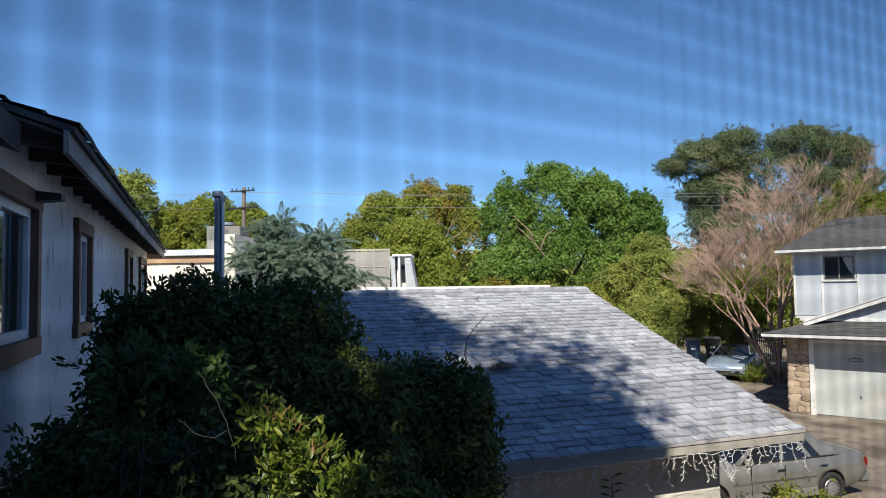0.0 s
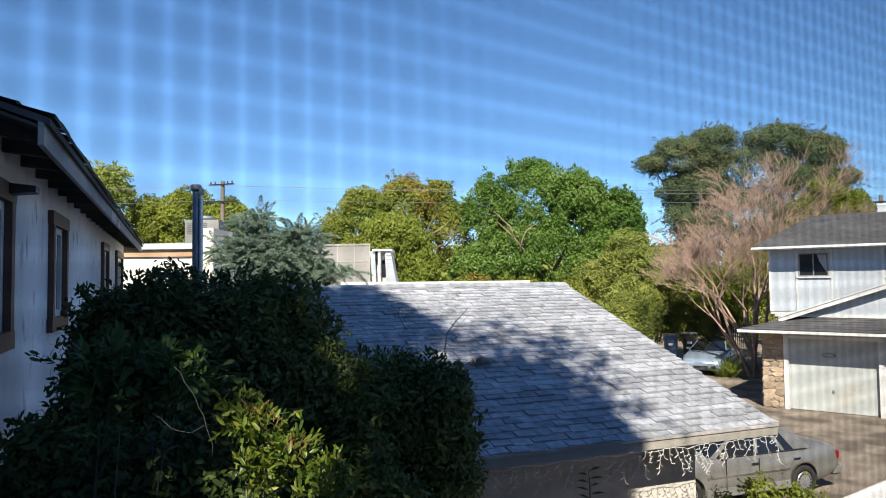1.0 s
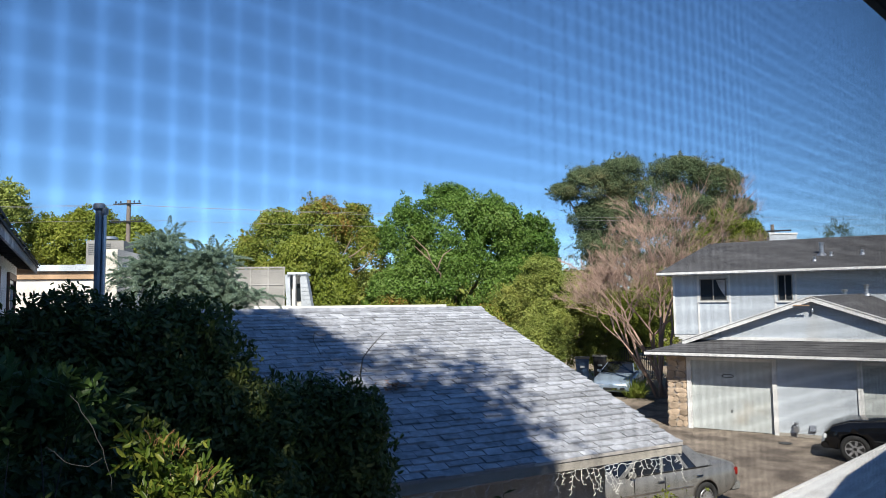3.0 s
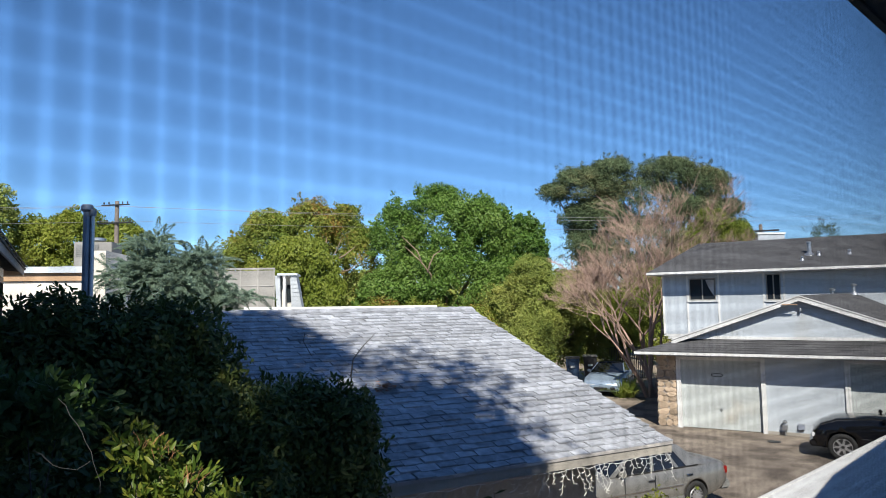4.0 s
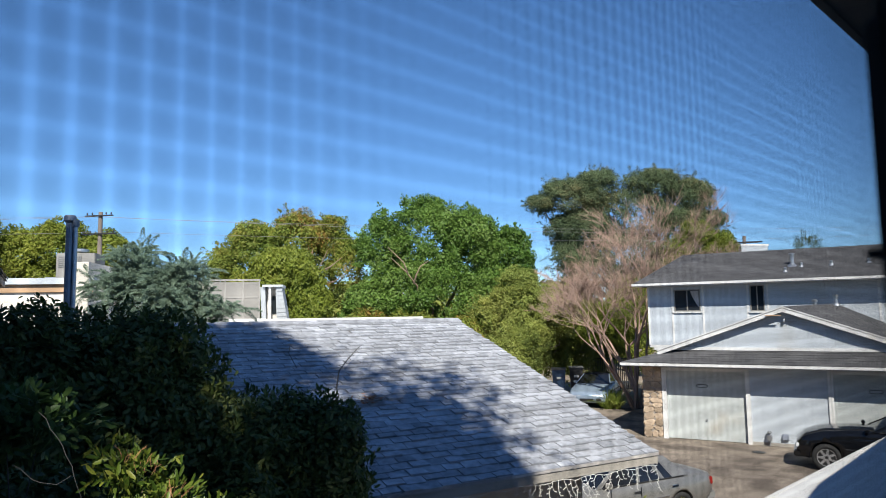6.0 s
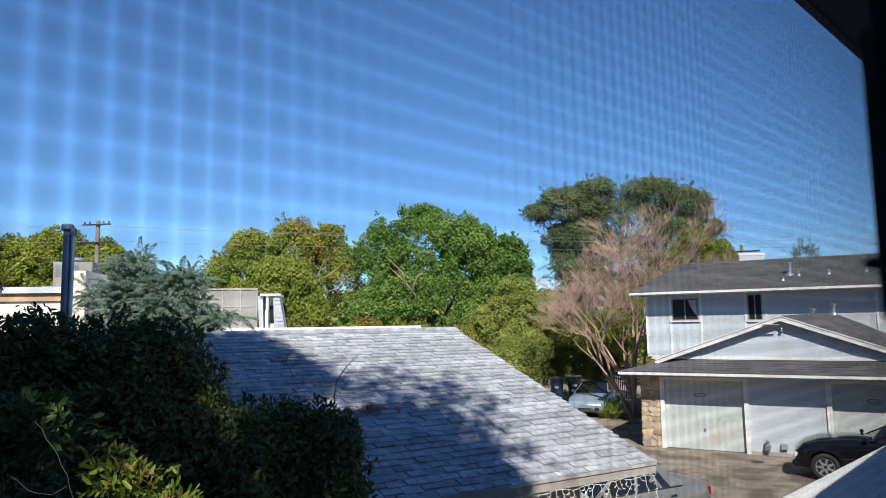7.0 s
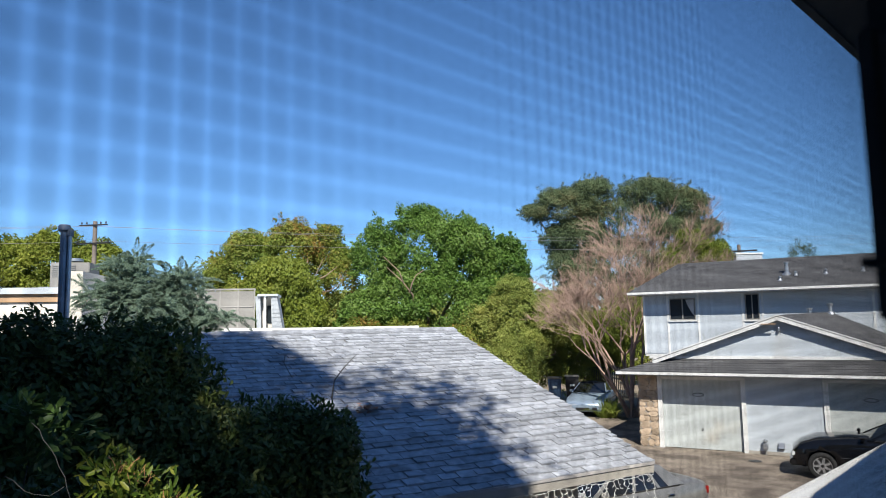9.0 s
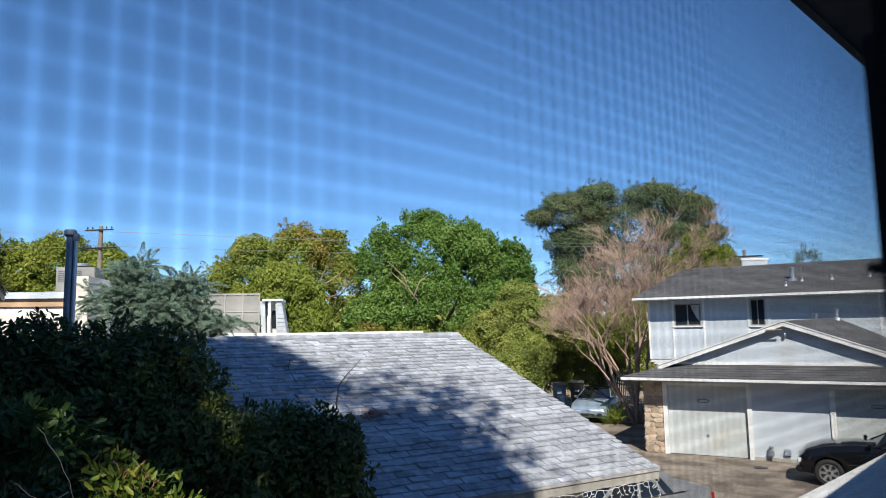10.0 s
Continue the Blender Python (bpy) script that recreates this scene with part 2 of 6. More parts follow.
GREY_CLAD = surface("dull grey plastic cladding", (0.14, 0.14, 0.135), (0.18, 0.18, 0.172), 4, 60, 0.6, 0.05)
PANEL_FRAME = surface("faded white panel framing", (0.22, 0.21, 0.195), (0.3, 0.29, 0.27), 3, 50, 0.6, 0.1)
LEAF_STRAP = leafy("yellow green strap leaves", [(0.14, 0.2, 0.035), (0.22, 0.29, 0.05), (0.3, 0.35, 0.08), (0.36, 0.34, 0.12)], 0.45, 0.5)


# ---- building helpers ----
def thing(name, label, category, m=None, group="", kind=""):
    ob = new(name)
    ob.empty_display_size = 0.2
    if m is not None:
        ob.matrix_world = m
    return tagged(ob, label, category, group, kind)


def link_mesh(name, me, material, parent=None, label="", m=None):
    ob = new(name, me)
    if material is not None and not me.materials:
        me.materials.append(material)
    ob.parent = parent
    if m is not None:
        ob.matrix_local = m
    return tagged(ob, label)


def part(name, bm, material, parent, label="", smooth=False):
    """Links a bmesh as ONE mesh object under a thing or a part."""
    me = bpy.data.meshes.new(name)
    bmesh.ops.recalc_face_normals(bm, faces=bm.faces)
    bm.to_mesh(me)
    bm.free()
    if smooth:
        me.polygons.foreach_set("use_smooth", [True] * len(me.polygons))
    return link_mesh(name, me, material, parent, label)


def np_mesh(name, verts, faces, smooth=False):
    me = bpy.data.meshes.new(name)
    me.from_pydata([tuple(v) for v in verts], [], [tuple(f) for f in faces])
    if smooth:
        me.polygons.foreach_set("use_smooth", [True] * len(me.polygons))
    me.update()
    return me


def add_box(bm, x0, x1, y0, y1, z0, z1, bevel=0.0):
    r = bmesh.ops.create_cube(bm, size=1)
    for v in r["verts"]:
        v.co = Vector(((x0 + x1) / 2 + v.co.x * (x1 - x0), (y0 + y1) / 2 + v.co.y * (y1 - y0), (z0 + z1) / 2 + v.co.z * (z1 - z0)))
    if bevel:
        edges = list({e for v in r["verts"] for e in v.link_edges})
        bmesh.ops.bevel(bm, geom=edges, offset=bevel, segments=2, affect='EDGES')


def box(x0, x1, y0, y1, z0, z1, bevel=0.0):
    bm = bmesh.new()
    add_box(bm, x0, x1, y0, y1, z0, z1, bevel)
    return bm


def prism(points, axis, lo, hi):
    """A flat outline in the two other axes, drawn out along axis from lo to hi."""
    bm = bmesh.new()

    def at(p, c):
        return {"x": (c, p[0], p[1]), "y": (p[0], c, p[1]), "z": (p[0], p[1], c)}[axis]
    a = [bm.verts.new(at(p, lo)) for p in points]
    b = [bm.verts.new(at(p, hi)) for p in points]
    bm.faces.new(a)
    bm.faces.new(b[::-1])
    for i in range(len(points)):
        j = (i + 1) % len(points)
        bm.faces.new((a[i], b[i], b[j], a[j]))
    return bm


def slab(corners, thick):
    """A plate under four (or more) corners that lie in one plane."""
    bm = bmesh.new()
    top = [bm.verts.new(c) for c in corners]
    low = [bm.verts.new((c[0], c[1], c[2] - thick)) for c in corners]
    bm.faces.new(top)
    bm.faces.new(low[::-1])
    for i in range(len(top)):
        j = (i + 1) % len(top)
        bm.faces.new((top[i], low[i], low[j], top[j]))
    return bm


def tube_into(V, Fc, pts, radii, sides=5):
    """Adds a tapered tube along points to lists of vertices and faces."""
    base = len(V)
    pts = [Vector(p) for p in pts]
    for i, p in enumerate(pts):
        d = (pts[min(i + 1, len(pts) - 1)] - pts[max(i - 1, 0)]).normalized()
        s = d.cross(Vector((0.31, 0.22, 0.93))).normalized()
        q = d.cross(s)
        for k in range(sides):
            a = 2 * math.pi * k / sides
            V.append(p + (s * math.cos(a) + q * math.sin(a)) * radii[i])
    for i in range(len(pts) - 1):
        for k in range(sides):
            a, b = base + i * sides + k, base + i * sides + (k + 1) % sides
            Fc.append((a, b, b + sides, a + sides))
    Fc.append(tuple(base + k for k in range(sides))[::-1])
    Fc.append(tuple(base + (len(pts) - 1) * sides + k for k in range(sides)))


def tube(name, pts, radii, material, parent=None, sides=8, label=""):
    V, Fc = [], []
    tube_into(V, Fc, pts, radii, sides)
    return link_mesh(name, np_mesh(name, V, Fc, True), material, parent, label)


def lathe(profile, steps=20, axis="z", caps=True):
    """A turned shape from (radius, height) pairs."""
    bm = bmesh.new()
    rings = []
    for r, h in profile:
        ring = []
        for k in range(steps):
            a = 2 * math.pi * k / steps
            c, s = r * math.cos(a), r * math.sin(a)
            ring.append(bm.verts.new({"z": (c, s, h), "y": (c, h, s)}[axis]))
        rings.append(ring)
    for a, b in zip(rings, rings[1:]):
        for k in range(steps):
            bm.faces.new((a[k], a[(k + 1) % steps], b[(k + 1) % steps], b[k]))
    if caps:
        bm.faces.new(rings[0])
        bm.faces.new(rings[-1][::-1])
    return bm


def lobes(envelopes, n, r, seed):
    """Breaks large ellipsoids (centre, radii) into many small uneven lobes on their outer part: (centre, radius, outward)."""
    rng = np.random.default_rng(seed)
    area = np.array([(e[1][0] * e[1][1] * e[1][2]) ** (2 / 3) for e in envelopes])
    out = []
    for (c, rad), k in zip(envelopes, np.maximum((n * area / area.sum()).astype(int), 2)):
        for _ in range(k):
            d = rng.normal(size=3)
            d /= np.linalg.norm(d)
            if d[2] < -0.6 or (d[1] > 0.5 and rng.random() < 0.6):
                d[2], d[1] = abs(d[2]), -abs(d[1])
            rr = r * (0.55 + 0.9 * rng.random())
            out.append((np.array(c) + d * np.maximum(np.array(rad) - rr * 0.8, 0.05) * (0.72 + 0.3 * rng.random()), rr, d))
    return out


def leaves(envelopes, n_lobes, lobe_r, per, size, seed, aspect=0.5, droop=0.2, flat=0.0, sharp=0.55):
    """Leaf mesh data: folded leaves on the outside of many lobes, facing mostly outwards, so that each lobe has a lit and a shaded side."""
    rng = np.random.default_rng(seed + 100)
    LB = lobes(envelopes, n_lobes, lobe_r, seed)
    C = np.array([l[0] for l in LB])
    R = np.array([l[1] for l in LB])
    D = np.array([l[2] for l in LB])
    k = np.maximum((per * (R / lobe_r) ** 2).astype(int), 6)
    idx = np.repeat(np.arange(len(C)), k)
    n = len(idx)
    d = rng.normal(size=(n, 3)) + D[idx] * 0.35
    d /= np.linalg.norm(d, axis=1)[:, None]
    rad = R[idx] * (0.35 + 0.75 * rng.random(n) ** 0.5)
    off = d * rad[:, None]
    off[:, 2] *= 1 - flat
    P = C[idx] + off
    nr = d * 0.6 + D[idx] * 0.35 + np.array((0, 0, 0.25)) + rng.normal(size=(n, 3)) * sharp
    nr /= np.linalg.norm(nr, axis=1)[:, None] + 1e-9
    ax = np.cross(nr, rng.normal(size=(n, 3)))
    ax[:, 2] -= droop
    ax /= np.linalg.norm(ax, axis=1)[:, None] + 1e-9
    sd = np.cross(nr, ax)
    sd /= np.linalg.norm(sd, axis=1)[:, None] + 1e-9
    L = size * (0.6 + 0.8 * rng.random(n))[:, None]
    Wd = L * aspect * 0.5
    V = np.stack([P - ax * L * 0.5, P + sd * Wd + nr * Wd * 0.3, P + ax * L * 0.5, P - sd * Wd + nr * Wd * 0.3], 1).reshape(-1, 3)
    return V, np.arange(n * 4).reshape(n, 4)


def sprays(envelopes, count, length, per, size, seed, aspect=0.3, rise=0.3, spread=0.12, outer=0.75, taper=True):
    """Shoots that reach outwards from ellipsoids, each with small leaves along it: conifer sprays and leafy twigs."""
    rng = np.random.default_rng(seed + 200)
    area = np.array([(e[1][0] * e[1][1] * e[1][2]) ** (2 / 3) for e in envelopes])
    B, A = [], []
    for (c, rad), k in zip(envelopes, np.maximum((count * area / area.sum()).astype(int), 2)):
        d = rng.normal(size=(k, 3))
        d /= np.linalg.norm(d, axis=1)[:, None]
        B.append(np.array(c) + d * np.array(rad) * (outer * (0.5 + 0.5 * rng.random(k)))[:, None])
        a = d + rng.normal(size=(k, 3)) * 0.35 + np.array((0, 0, rise))
        A.append(a / np.linalg.norm(a, axis=1)[:, None])
    B, A = np.concatenate(B), np.concatenate(A)
    Ln = length * (0.5 + rng.random(len(B)))
    idx = np.repeat(np.arange(len(B)), per)
    n = len(idx)
    t = rng.random(n)
    wid = spread * ((1.1 - t) if taper else np.ones(n))
    P = B[idx] + A[idx] * (t * Ln[idx])[:, None] + rng.normal(size=(n, 3)) * wid[:, None] * np.array((1, 1, 0.6))
    P[:, 2] -= 0.25 * Ln[idx] * t * t * (rise < 0.25)
    ax = A[idx] + rng.normal(size=(n, 3)) * 0.55
    ax /= np.linalg.norm(ax, axis=1)[:, None]
    sd = np.cross(ax, A[idx] + rng.normal(size=(n, 3)) * 0.8)
    sd /= np.linalg.norm(sd, axis=1)[:, None] + 1e-9
    up = np.cross(ax, sd)
    L = size * (0.6 + 0.8 * rng.random(n))[:, None]
    Wd = L * aspect * 0.5
    V = np.stack([P, P + ax * L * 0.5 + sd * Wd + up * Wd * 0.3, P + ax * L, P + ax * L * 0.5 - sd * Wd + up * Wd * 0.3], 1).reshape(-1, 3)
    return V, np.arange(n * 4).reshape(n, 4)


def ovals(data, fat=0.8):
    """Rounds pointed leaves: each becomes two halves on a folded midrib."""
    V, Fc = data
    q = V.reshape(-1, 4, 3)
    base, left, tip, right = q[:, 0], q[:, 1], q[:, 2], q[:, 3]
    ax = (tip - base) * 0.24
    mid = (base + tip) * 0.5
    side_l, side_r = mid + (left - mid) * fat, mid + (right - mid) * fat
    P = np.stack([base, side_l - ax * 0.9, side_l + ax, tip, side_r + ax, side_r - ax * 0.9], 1).reshape(-1, 3)
    k = np.arange(len(q))[:, None] * 6
    return P, np.concatenate([k + np.array((0, 1, 2, 3)), k + np.array((0, 3, 4, 5))])


def plumes(envelopes, count, length, seed, shoots=22, needles=7, size=0.034):
    """Flat drooping feathers of a conifer: an axis that reaches outwards, side shoots in one plane, needles along each shoot."""
    rng = np.random.default_rng(seed + 300)
    area = np.array([(e[1][0] * e[1][1] * e[1][2]) ** (2 / 3) for e in envelopes])
    B, A = [], []
    for (c, rad), k in zip(envelopes, np.maximum((count * area / area.sum()).astype(int), 3)):
        d = rng.normal(size=(k, 3))
        d[:, 1] -= 0.5
        d[:, 2] += 0.2
        d /= np.linalg.norm(d, axis=1)[:, None]
        B.append(np.array(c) + d * np.array(rad) * (0.35 + 0.5 * rng.random(k))[:, None])
        a = d * np.array((1.0, 1.0, 0.55)) + rng.normal(size=(k, 3)) * 0.22 + np.array((0, 0, 0.28))
        A.append(a / np.linalg.norm(a, axis=1)[:, None])
    B, A = np.concatenate(B), np.concatenate(A)
    n = len(B)
    S = np.cross(A, np.array((0, 0, 1.0)) + rng.normal(size=(n, 3)) * 0.25)
    S /= np.linalg.norm(S, axis=1)[:, None]
    Ln = length * (0.55 + 0.8 * rng.random(n))
    i = np.repeat(np.arange(n), shoots * 2 * needles)
    m = len(i)
    t = np.tile(np.repeat(np.arange(shoots * 2) // 2 / shoots, needles), n) + rng.random(m) * 0.02
    side = np.tile(np.repeat(np.where(np.arange(shoots * 2) % 2, 1.0, -1.0), needles), n)
    u = np.tile(np.arange(needles) / needles, n * shoots * 2) + rng.random(m) * 0.1
    reach = 0.26 * Ln[i] * (1.05 - t) * (0.6 + 0.4 * np.sin(i * 7.1 + np.floor(t * shoots) * 2.3) ** 2)
    out = S[i] * side[:, None] * 0.72 + A[i] * 0.7
    P = B[i] + A[i] * (t * Ln[i])[:, None] + out * (u * reach)[:, None]
    P[:, 2] -= 0.3 * Ln[i] * t * t + 0.25 * reach * u * u
    P += rng.normal(size=(m, 3)) * 0.006
    ax = out + rng.normal(size=(m, 3)) * 0.5
    ax /= np.linalg.norm(ax, axis=1)[:, None]
    sd = np.cross(ax, rng.normal(size=(m, 3)))
    sd /= np.linalg.norm(sd, axis=1)[:, None] + 1e-9
    L = size * (0.7 + 0.6 * rng.random(m))[:, None]
    V = np.stack([P, P + ax * L * 0.5 + sd * L * 0.16, P + ax * L, P + ax * L * 0.5 - sd * L * 0.16], 1).reshape(-1, 3)
    return V, np.arange(m * 4).reshape(m, 4)


def joined(*pairs):
    Vs, Fs, o = [], [], 0
    for V, Fc in pairs:
        Vs.append(V)
        Fs.append(Fc + o)
        o += len(V)
    return np.concatenate(Vs), np.concatenate(Fs)


def leaf_mesh(name, V, Fc):
    me = bpy.data.meshes.new(name)
    me.vertices.add(len(V))
    me.vertices.foreach_set("co", V.astype(np.float32).ravel())
    me.loops.add(len(Fc) * 4)
    me.loops.foreach_set("vertex_index", Fc.astype(np.int32).ravel())
    me.polygons.add(len(Fc))
    me.polygons.foreach_set("loop_start", np.arange(0, len(Fc) * 4, 4, dtype=np.int32))
    me.update(calc_edges=True)
    return me


def limbs(base, tips, r0, seed, sides=6, wiggle=0.12):
    """Trunk and limbs: one tapered tube from the base to a fork, and one from there to each tip."""
    rng = random.Random(seed)
    V, Fc = [], []
    base = Vector(base)
    mid = sum((Vector(t) for t in tips), Vector()) / len(tips)
    fork = base.lerp(mid, 0.4)
    fork.x, fork.y = base.x * 0.8 + mid.x * 0.2, base.y * 0.8 + mid.y * 0.2
    tube_into(V, Fc, [base, base.lerp(fork, 0.5) + Vector((rng.uniform(-1, 1), rng.uniform(-1, 1), 0)) * wiggle, fork], [r0 * 1.25, r0, r0 * 0.8], sides)
    for t in tips:
        t = Vector(t)
        k = (t - fork).length * wiggle
        p1 = fork.lerp(t, 0.35) + Vector((rng.uniform(-k, k), rng.uniform(-k, k), rng.uniform(0, k)))
        p2 = fork.lerp(t, 0.7) + Vector((rng.uniform(-k, k), rng.uniform(-k, k), rng.uniform(-k, k)))
        tube_into(V, Fc, [fork, p1, p2, t], [r0 * 0.6, r0 * 0.42, r0 * 0.25, r0 * 0.06], sides)
    return np_mesh("trunk", V, Fc, True)


def tree(label, base, envelopes, material, data, seed, r0=0.2, name="tree", category="tree", bark=None):
    t = thing(name, label, category)
    link_mesh("crown", leaf_mesh("crown", *data), material, t)
    link_mesh("trunk", limbs(base, [e[0] for e in envelopes], r0, seed), bark or BARK, t)
    return t


# ---- ground ----
def ground_sheet():
    bm = bmesh.new()
    bmesh.ops.create_grid(bm, x_segments=60, y_segments=60, size=1)
    for v in bm.verts:
        x, y = v.co.x, v.co.y
        x, y = x * abs(x) * 900, y * abs(y) * 900
        v.co = Vector((x, y + 20, -0.04 + (0.03 * noise.noise((x * 0.2, y * 0.2, 0)) if abs(x) > 30 or y > 30 else 0)))
    return bm


g = part("ground", ground_sheet(), EARTH, None)
tagged(g, "dry brown earth with leaf litter between the houses", "ground", kind="structure")
d = part("driveway", prism([(2.0, 10.5), (9, 6), (26, 8), (24, 20), (11.3, 24.2), (14.5, 30), (13, 40), (6, 40), (5, 22)], "z", -0.2, 0.0), CONCRETE, None)
tagged(d, "stained brown concrete driveway in front of the garage", "driveway", kind="structure")

# ---- two-storey house with garage ----
HOUSE = pose(10.88, 23.8, 0, 0, 0, -38.9)
house = thing("house", "pale blue two-storey house with garage, white trim and dark roofs", "house", HOUSE)


def hpart(name, bm, material, label="", parent=None):
    return part(name, bm, material, parent or house, label)


# garage storey: walls round two door openings
DZ = 2.35
hpart("wall", box(-0.05, 0.62, 0.02, 0.3, 0, 2.75), MORTAR, "mortar bed behind field stone")
hpart("wall", box(3.48, 5.75, 0.02, 0.2, 0, 2.75), PALE_SIDING, "pale painted siding between garage doors")
hpart("wall", box(8.55, 10.5, 0.02, 0.2, 0, 2.75), PALE_SIDING)
hpart("wall", box(0.62, 3.48, 0.02, 0.2, DZ + 0.1, 2.75), PALE_SIDING)
hpart("wall", box(5.75, 8.55, 0.02, 0.2, DZ + 0.1, 2.75), PALE_SIDING)
hpart("wall", box(-0.05, 0.15, 0.3, 9.0, 0, 2.75), PALE_SIDING)
hpart("wall", box(10.3, 10.5, 0.2, 9.0, 0, 2.75), PALE_SIDING)
for a0, a1 in ((0.76, 3.34), (5.9, 8.4)):
    bm = bmesh.new()
    add_box(bm, a0 + 0.003, a1 - 0.003, 0.1, 0.15, 0.02, DZ - 0.003)
    door = hpart("garage_door", bm, DOOR_PAINT, "weathered one-piece garage door in pale paint")
    part("handle", box((a0 + a1) / 2 - 0.03, (a0 + a1) / 2 + 0.03, 0.07, 0.09, 0.64, 0.73, 0.006), GALV, door)
    bm = lathe([(0.2, 0.075), (0.2, 0.1)], 24, "y")
    for v in bm.verts:
        v.co.x, v.co.z = v.co.x + (a0 + a1) / 2 - 0.1, v.co.z * 0.32 + 1.84
    plate = part("name_plate", bm, BLACK_PLASTIC, door, "oval dark sign plate")
    bm = lathe([(0.17, 0.068), (0.17, 0.075)], 24, "y")
    for v in bm.verts:
        v.co.x, v.co.z = v.co.x + (a0 + a1) / 2 - 0.1, v.co.z * 0.25 + 1.84
    part("plate_face", bm, DOOR_PAINT, plate)
for a0, a1 in ((0.62, 0.76), (3.34, 3.48), (5.75, 5.9), (8.4, 8.55)):
    hpart("door_trim", box(a0, a1, -0.03, 0.16, 0, DZ), WHITE_PAINT)
for a0, a1 in ((0.62, 3.48), (5.75, 8.55)):
    hpart("door_head", box(a0, a1, -0.03, 0.16, DZ, DZ + 0.1), WHITE_PAINT)
hpart("sill_board", box(3.48, 5.75, -0.012, 0.02, 0.0, 0.1), BEIGE_TRIM)
# skirt roof over the garage doors
E0, E1 = -0.59, 11.2
hpart("roof", slab([(E0, -0.8, 2.66), (E1, -0.8, 2.66), (E1, 0.02, 3.07), (1.0, 0.02, 3.07)], 0.06), DARK_SHINGLE, "dark charcoal shingle skirt roof")
hpart("roof", slab([(E0, 9.0, 2.66), (E0, -0.8, 2.66), (1.0, 0.02, 3.07), (1.0, 9.0, 3.07)], 0.06), DARK_SHINGLE)
hpart("fascia", box(E0 - 0.02, E1, -0.835, -0.8, 2.56, 2.645), WHITE_PAINT, "white fascia board")
hpart("fascia", box(E0 - 0.04, E0, -0.8, 9.0, 2.56, 2.645), WHITE_PAINT)
hpart("soffit", box(E0, E1, -0.8, 0.018, 2.535, 2.555), WHITE_PAINT)
# gable over the garage
GA, GZ, GS, GB = 4.6, 4.51, 0.36, 3.1
hw = (GZ - 0.14 - GB) / GS
hpart("gable_wall", prism([(GA - hw, GB), (GA + hw, GB), (GA, GZ - 0.14)], "y", 0.0, 0.15), PALE_SIDING, "pale siding in the gable")
hpart("gable_base", box(GA - 4.2, GA + 4.2, -0.05, 0.0, 3.07, 3.17), WHITE_PAINT)
lo = 4.05
TOP, PK, E_R, E_RB = (GA, -0.24, GZ), (6.08, 2.6, 4.6), (GA + lo, -0.24, GZ - lo * GS), (9.3, 2.6, GZ - lo * GS)
E_L, E_LB = (GA - lo, -0.24, GZ - lo * GS), (GA - lo, 3.5, GZ - lo * GS)
for tri in ((TOP, PK, E_RB), (TOP, E_RB, E_R), (PK, TOP, E_LB), (TOP, E_L, E_LB), (PK, E_LB, (6.08, 3.5, 4.5)), (PK, (6.08, 3.5, 4.5), E_RB)):
    hpart("roof", slab(tri, 0.05), DARK_SHINGLE, "dark shingle roof over the garage gable")
for s in (-1, 1):
    bm = prism([(GA, GZ + 0.01), (GA + s * lo, GZ - lo * GS + 0.01), (GA + s * lo, GZ - lo * GS - 0.17), (GA, GZ - 0.17)], "y", -0.28, -0.245)
    hpart("bargeboard", bm, WHITE_PAINT, "white bargeboard")
    bm = prism([(GA, GZ - 0.028), (GA + s * lo, GZ - lo * GS - 0.028), (GA + s * lo, GZ - lo * GS - 0.05), (GA, GZ - 0.05)], "y", -0.284, -0.281)
    hpart("drip_gap", bm, DARK_SHINGLE, "dark gap below the roof edge")
hpart("lamp_arm", box(GA - 0.5, GA - 0.04, -0.33, -0.281, GZ - 0.3, GZ - 0.272), TAN_BEAM, "tan lamp bracket")
lampb = lathe([(0.015, 0.12), (0.04, 0.08), (0.045, 0.0), (0.02, -0.03)], 12)
for v in lampb.verts:
    v.co += Vector((GA + 0.02, -0.1, GZ - 0.5))
hpart("gable_lamp", lampb, GALV)
